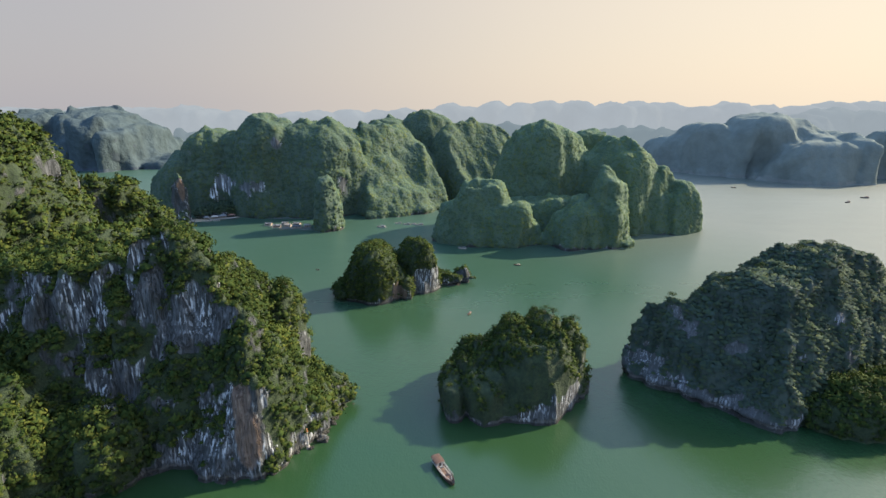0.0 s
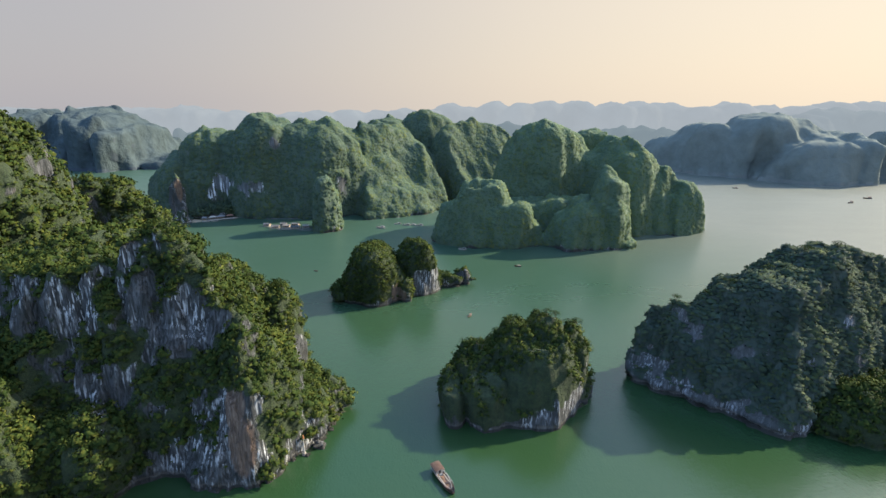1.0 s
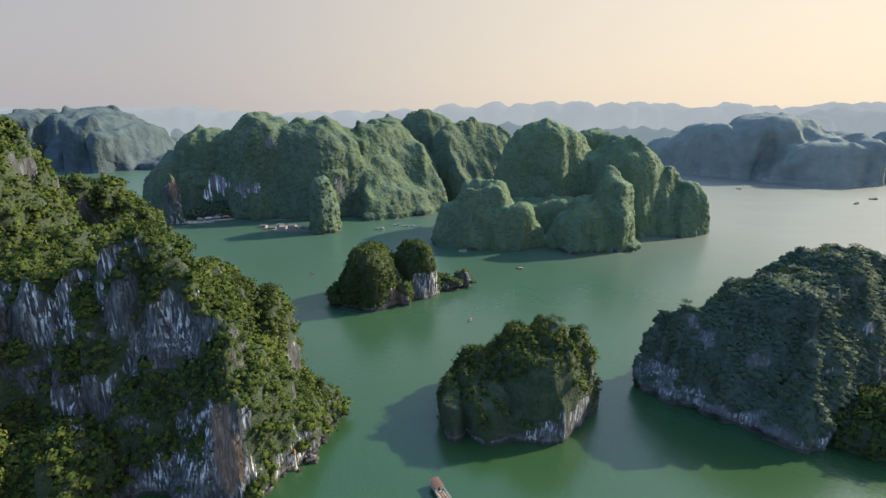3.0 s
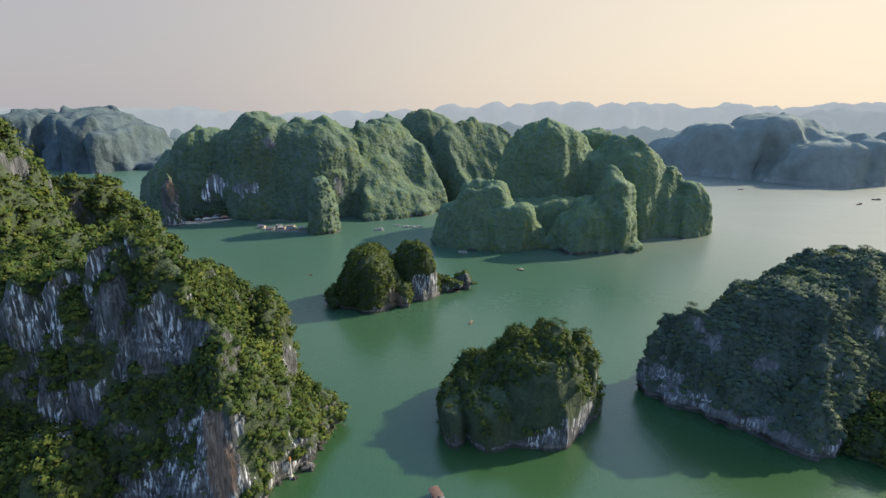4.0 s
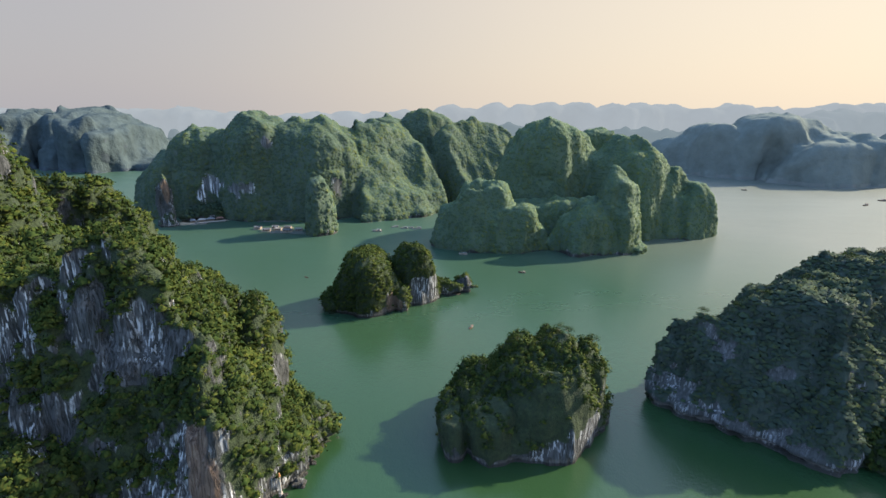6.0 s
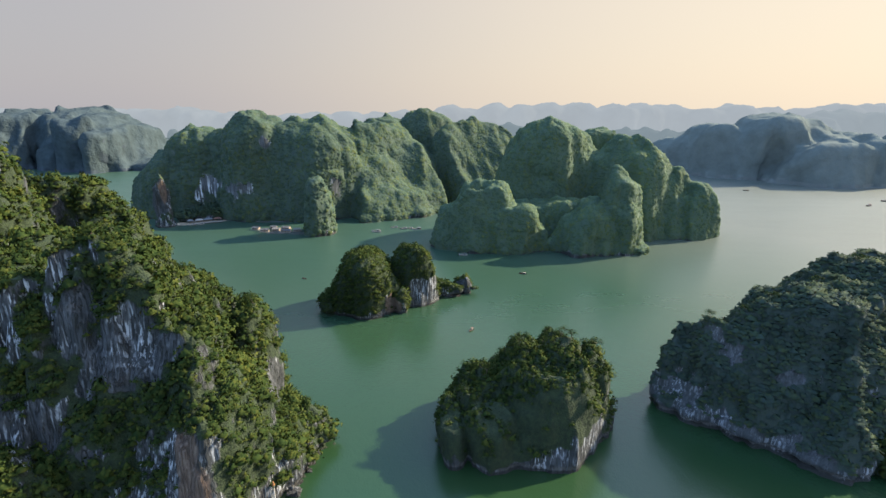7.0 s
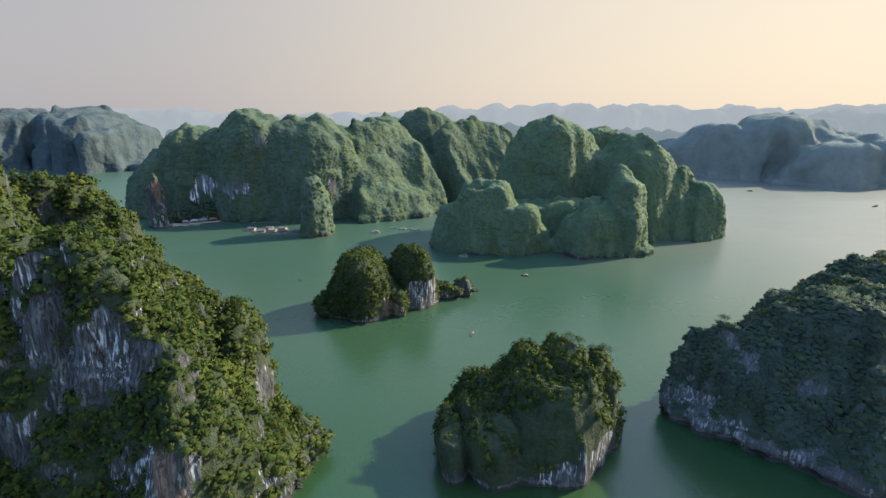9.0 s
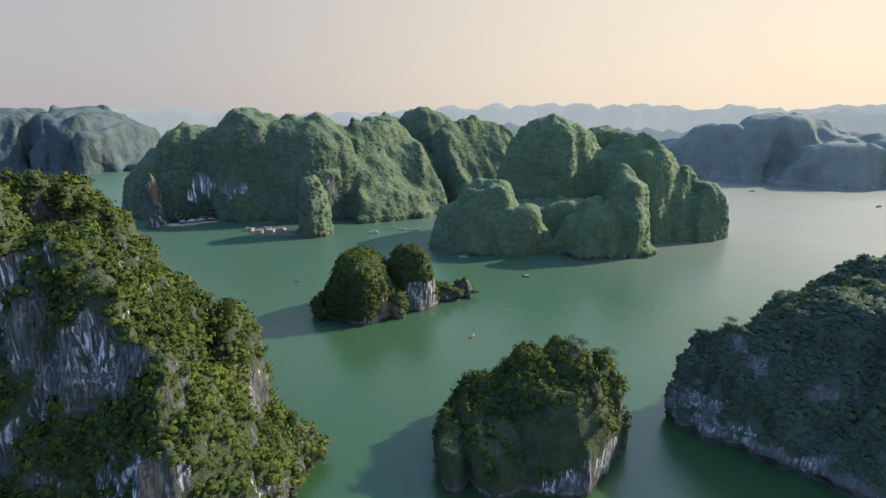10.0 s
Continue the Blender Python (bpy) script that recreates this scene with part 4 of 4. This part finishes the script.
def tour_boat(x, y, turn):
    """A wooden excursion boat, 18 m long: open fore deck, canopy over the stern."""
    b = thing("tour_boat", x, y, 0, "wooden excursion boat with open deck and brown stern canopy", "boat", turn=turn)
    b.scale = (0.94, 0.94, 0.94)
    part("hull", hull_mesh(18.0, 4.4, 2.2, 0.7), HULL, b, "dark brown wooden hull")
    part("deck", boxed(-1.75, 1.75, -8.2, 5.4, 0.98, 1.12), DECK, b, "reddish brown plank deck")
    for side in (-1, 1):
        bm = bmesh.new()
        for i in range(13):
            y0, y1 = -8.6 + i * 1.2, -8.6 + (i + 1) * 1.2
            w0 = 2.12 if i < 9 else 2.12 - 0.17 * (i - 8) ** 1.4
            w1 = 2.12 if i < 8 else 2.12 - 0.17 * (i - 7) ** 1.4
            w0, w1 = max(w0, 0.4), max(w1, 0.4)
            v = [bm.verts.new((side * w, q, z)) for w, q in ((w0, y0), (w1, y1)) for z in (1.45, 1.75)]
            u = [bm.verts.new((side * (w - 0.16), q, z)) for w, q in ((w0, y0), (w1, y1)) for z in (1.45, 1.75)]
            for f in ((v[0], v[1], v[3], v[2]), (u[0], u[2], u[3], u[1]), (v[1], u[1], u[3], v[3]), (v[0], v[2], u[2], u[0])):
                bm.faces.new(f)
        part("gunwale", bm, WHITE, b, "white painted gunwale")
        part("handrail", boxed(side * 1.98 - 0.05, side * 1.98 + 0.05, -3.0, 5.0, 2.55, 2.66), WHITE, b, "white handrail")
        for i in range(6):
            part("rail_post", post(bmesh.new(), side * 1.98, -3.0 + i * 1.6, 1.5, 2.6, 0.05), WHITE, b)
        part("bench", boxed(side * 1.25 - 0.3, side * 1.25 + 0.3, -2.4, 3.4, 1.12, 1.55, bevel=0.05), WOOD, b, "wooden side bench")
    cabin = part("cabin", boxed(-1.75, 1.75, -8.0, -3.6, 1.12, 3.1, bevel=0.06), WHITE, b, "white stern cabin")
    for side in (-1, 1):
        for i in range(3):
            part("window", boxed(side * 1.76 - 0.04, side * 1.76 + 0.04, -7.5 + i * 1.35, -6.6 + i * 1.35, 1.9, 2.7), DARK, cabin, "dark cabin window")
    part("doorway", boxed(-0.5, 0.5, -3.63, -3.57, 1.15, 2.9), DARK, cabin, "dark doorway")
    bm = bmesh.new()
    rows = []
    for i in range(7):
        yy = -8.9 + i * 1.0
        rows.append([bm.verts.new((px, yy, 3.75 - 0.09 * px * px + 0.05 * math.sin(i * 1.9))) for px in (-2.3, -1.6, -0.8, 0, 0.8, 1.6, 2.3)])
    for a, c in zip(rows, rows[1:]):
        for k in range(6):
            bm.faces.new((a[k], a[k + 1], c[k + 1], c[k]))
    bmesh.ops.solidify(bm, geom=bm.faces[:], thickness=0.09)
    part("canopy", bm, ROOF_BROWN, b, "rounded brown canopy")
    for px in (-2.0, 2.0):
        for py in (-8.6, -6.0, -3.2):
            part("canopy_post", post(bmesh.new(), px, py, 1.4, 3.4, 0.06), STEEL, b)
    part("table", boxed(-0.55, 0.55, -1.2, 0.6, 1.75, 1.86, bevel=0.03), DECK, b, "brown deck table")
    part("hatch", boxed(-0.6, 0.6, 2.2, 3.6, 1.12, 1.5, bevel=0.05), HULL, b, "raised fore hatch")
    part("engine_box", boxed(-0.7, 0.7, -2.9, -2.0, 1.12, 1.9, bevel=0.06), TIN, b, "grey engine box")
    part("anchor_post", post(bmesh.new(), 0, 6.9, 1.2, 2.3, 0.13), WOOD, b)
    part("bow_plate", boxed(-1.0, 1.0, 5.5, 7.0, 1.25, 1.36), HULL, b)
    return b


def fishing_boat(x, y, turn, length=11.0, roof=None, label="small white fishing boat with low cabin on calm water", colour=None):
    b = thing("fishing_boat", x, y, 0, label, "boat", "small boats in the bay", turn=turn)
    k = length / 11.0
    part("hull", hull_mesh(length, 3.0 * k, 1.7 * k, 0.5 * k, 11), colour or WHITE, b)
    part("deck", boxed(-1.2 * k, 1.2 * k, -4.8 * k, 3.0 * k, 0.74 * k, 0.84 * k), DECK, b)
    cabin = part("cabin", boxed(-1.0 * k, 1.0 * k, -4.2 * k, -0.4 * k, 0.84 * k, 2.5 * k, bevel=0.06 * k), WHITE, b)
    part("roof", boxed(-1.3 * k, 1.3 * k, -4.6 * k, 0.2 * k, 2.5 * k, 2.66 * k, bevel=0.04 * k), roof or TIN, cabin)
    for side in (-1, 1):
        part("window", boxed(side * 1.01 * k - 0.03, side * 1.01 * k + 0.03, -3.4 * k, -1.0 * k, 1.5 * k, 2.2 * k), DARK, cabin)
    part("mast", post(bmesh.new(), 0, 1.2 * k, 0.8 * k, 4.4 * k, 0.07 * k), WOOD, b)
    return b


def rowing_boat(x, y, turn, length=5.0, label="small dark rowing boat alone on the water"):
    b = thing("rowing_boat", x, y, 0, label, "boat", "small boats in the bay", turn=turn)
    part("hull", hull_mesh(length, 1.5, 0.8, 0.3, 9), HULL, b)
    for i in range(3):
        part("thwart", boxed(-0.62, 0.62, -1.5 + i * 1.3, -1.2 + i * 1.3, 0.42, 0.48), WOOD, b)
    return b


def raft_house(x, y, turn, w, d, roof, label):
    """A floating house: a raft on drums, walls, gable roof."""
    b = thing("raft_house", x, y, 0, label, "floating house", "floating fishing village", turn=turn)
    part("raft", boxed(-w / 2 - 1.5, w / 2 + 1.5, -d / 2 - 1.8, d / 2 + 1.2, 0.35, 0.65), WOOD, b, "plank raft")
    for i in range(4):
        bm = bmesh.new()
        bmesh.ops.create_cone(bm, cap_ends=True, segments=10, radius1=0.35, radius2=0.35, depth=d + 2, matrix=pose(-w / 2 - 0.6 + i * (w + 1.2) / 3, -0.3, 0.15, 90, 0, 0))
        part("float", bm, BLUE, b, "blue drum float")
    wall = part("wall", boxed(-w / 2, w / 2, -d / 2, d / 2, 0.65, 3.0), WOOD, b, "grey plank walls")
    part("door", boxed(-0.5, 0.5, -d / 2 - 0.04, -d / 2 + 0.02, 0.7, 2.6), DARK, wall)
    for px in (-w / 3, w / 3):
        part("window", boxed(px - 0.5, px + 0.5, -d / 2 - 0.04, -d / 2 + 0.02, 1.5, 2.4), DARK, wall)
    bm = bmesh.new()
    e, r = d / 2 + 0.9, w / 2 + 0.7
    pts = [(-r, -e, 2.8), (r, -e, 2.8), (r, 0, 4.3), (-r, 0, 4.3), (r, e, 2.8), (-r, e, 2.8)]
    v = [bm.verts.new(p) for p in pts]
    bm.faces.new((v[0], v[1], v[2], v[3]))
    bm.faces.new((v[3], v[2], v[4], v[5]))
    bmesh.ops.solidify(bm, geom=bm.faces[:], thickness=0.12)
    part("roof", bm, roof, b)
    return b


def fish_cage(x, y, turn, cols, rows):
    b = thing("fish_cage", x, y, 0, "floating grid of grey planks round fish pens", "fish farm", "floating fishing village", turn=turn)
    for i in range(cols + 1):
        part("plank", boxed(i * 4 - 0.35, i * 4 + 0.35, -0.3, rows * 4 + 0.3, 0.2, 0.42), WOOD, b)
    for j in range(rows + 1):
        part("walkway", boxed(-0.3, cols * 4 + 0.3, j * 4 - 0.35, j * 4 + 0.35, 0.43, 0.58), TIN, b)
    return b


tour_boat(0.3, 173.9, 208.0)
fishing_boat(-78.6, 611, 75, 12, label="white fishing boat with pale roof moored in the bay")
fishing_boat(-58.9, 632, 100, 9)
fishing_boat(-47.2, 626, 80, 10)
fishing_boat(-38.5, 628, 60, 8)
fishing_boat(-30.9, 623, 95, 11)
fishing_boat(21.1, 514, 80, 9, label="white boat lying under the shaded headland shore")
fishing_boat(72.2, 456, 70, 6.5, WOOD, "little boat with grey wooden roof crossing the bay", HULL)
fishing_boat(19.8, 339.7, 150, 5.5, ROOF_BROWN, "little boat with brown canopy between the islets", HULL)
rowing_boat(-119.0, 442.4, 60, 4.5)
fishing_boat(646.9, 775.7, 110, 12, ROOF_BROWN, "dark boat far out on the bright water", HULL)
fishing_boat(706.6, 815.3, 80, 13, ROOF_BROWN, "dark boat far out on the bright water", HULL)
fishing_boat(546.9, 921.3, 60, 9, ROOF_BROWN, "tiny dark boat off the far island", HULL)
for px, py, turn, w, d, roof in ((-212, 612, 8, 9, 6, TIN), (-199, 616, -6, 8, 6, WHITE), (-186, 609, 4, 10, 6, TIN), (-174, 614, 12, 7, 5, WHITE), (-226, 622, -10, 8, 5, TIN), (-206, 626, 3, 7, 5, TIN), (-190, 624, -4, 8, 6, TIN)):
    raft_house(px, py, turn, w, d, roof, "floating raft house with pale tin roof in a fishing village")
fish_cage(-205, 600, 4, 5, 2)
fish_cage(-180, 598, -3, 4, 2)
fish_cage(-240, 660, 2, 11, 1)


def shore_house(x, y, z, turn, w, d, roof, label):
    b = thing("beach_pavilion", x, y, z, label, "pavilion", "pavilions on the jetty", turn=turn)
    for px in (-w / 2 + 0.3, w / 2 - 0.3):
        for py in (-d / 2 + 0.3, d / 2 - 0.3):
            part("post", post(bmesh.new(), px, py, 0, 3.0, 0.14), WHITE, b)
    part("back_wall", boxed(-w / 2, w / 2, d / 2 - 0.25, d / 2, 0, 2.9), CONCRETE, b)
    bm = bmesh.new()
    base = [bm.verts.new((sx * (w / 2 + 0.8), sy * (d / 2 + 0.8), 2.9)) for sx, sy in ((-1, -1), (1, -1), (1, 1), (-1, 1))]
    rid = [bm.verts.new((-w / 4, 0, 4.6)), bm.verts.new((w / 4, 0, 4.6))]
    for f in ((base[0], base[1], rid[1], rid[0]), (base[2], base[3], rid[0], rid[1]), (base[1], base[2], rid[1]), (base[3], base[0], rid[0]), tuple(base[::-1])):
        bm.faces.new(f)
    part("roof", bm, roof, b)
    return b


bm = bmesh.new()
outline = [(-334, 640), (-322, 645), (-312, 652), (-300, 660), (-285, 668), (-278, 676), (-284, 690), (-312, 690), (-338, 672), (-342, 654)]
face = bm.faces.new([bm.verts.new((px, py, -0.6)) for px, py in outline])
up = bmesh.ops.extrude_face_region(bm, geom=[face])
tops = [v for v in up["geom"] if isinstance(v, bmesh.types.BMVert)]
bmesh.ops.translate(bm, verts=tops, vec=(0, 0, 1.3))
for v in tops:
    v.co.x, v.co.y = -310 + (v.co.x + 310) * 0.9, 668 + (v.co.y - 668) * 0.86
bmesh.ops.recalc_face_normals(bm, faces=bm.faces)
tagged(part("sand_beach", bm, SAND), "narrow pale sand beach below the wooded cliff", "beach", kind="structure")
jetty = thing("jetty", -303, 656, 0, "pale concrete jetty along the little beach", "jetty", turn=28)
part("deck", boxed(-14, 20, -2.2, 2.2, 0.9, 1.4, bevel=0.08), CONCRETE, jetty)
for i in range(8):
    for py in (-1.8, 1.8):
        part("pile", post(bmesh.new(), -13 + i * 4.6, py, -1.5, 0.9, 0.25), CONCRETE, jetty)
shore_house(-313, 660, 0.7, 25, 8, 5, WHITE, "open beach pavilion with white hipped roof")
shore_house(-304, 665, 0.7, 28, 9, 5, TIN, "open beach pavilion with grey hipped roof")
shore_house(-294, 670, 0.7, 30, 8, 5, RED, "open beach pavilion with faded red roof")
shore_house(-322, 655, 0.7, 20, 6, 4, TIN, "small beach pavilion with grey hipped roof")
fishing_boat(-316, 646, 120, 9, label="white boat moored at the little beach")
fishing_boat(-306, 649, 118, 8, label="white boat moored at the little beach")

mark = thing("channel_marker", -61.4, 189.8, 0, "striped white and red channel marker post on the shore rocks", "marker")
part("footing", post(bmesh.new(), 0, 0, -0.8, 1.2, 1.0, 0.8, 14), CONCRETE, mark, "round concrete footing")
for i in range(6):
    part("band", post(bmesh.new(), 0, 0, 1.2 + i * 1.25, 2.45 + i * 1.25, 0.45 - 0.03 * i, 0.42 - 0.03 * i, 14), WHITE if i % 2 == 0 else STEEL, mark)
part("lantern", post(bmesh.new(), 0, 0, 8.7, 10.2, 0.55, 0.25, 12), ORANGE, mark, "orange lantern top")


def boulder(x, y, z, r, seed, label):
    rng = random.Random(seed)
    bm = bmesh.new()
    bmesh.ops.create_icosphere(bm, subdivisions=3, radius=r)
    for v in bm.verts:
        q = v.co / r
        v.co *= 0.82 + 0.5 * noise.noise(q * 1.3 + Vector((seed, 0, 0))) + 0.16 * noise.noise(q * 4 + Vector((0, seed, 0)))
        v.co.z *= 0.72
    ob = part("boulder", bm, ROCK)
    ob.matrix_world = pose(x, y, z, 0, 0, rng.uniform(0, 360))
    return tagged(ob, label, "rock", "fallen rocks at the waterline")


boulder(-56.0, 195.5, 0.6, 3.2, 3, "dark wet boulder lying at the foot of the cliff")
for i, (px, py, r) in enumerate(((-60, 189.5, 1.4), (-65.5, 186.5, 1.3), (-69.5, 183.6, 1.6), (-74, 181.2, 1.2), (-57.5, 201.5, 1.6), (-53.5, 207.5, 1.5), (-79, 178.5, 1.4), (-85, 175.5, 1.1))):
    boulder(px, py, 0.2, r, 10 + i, "grey fallen rock at the waterline")
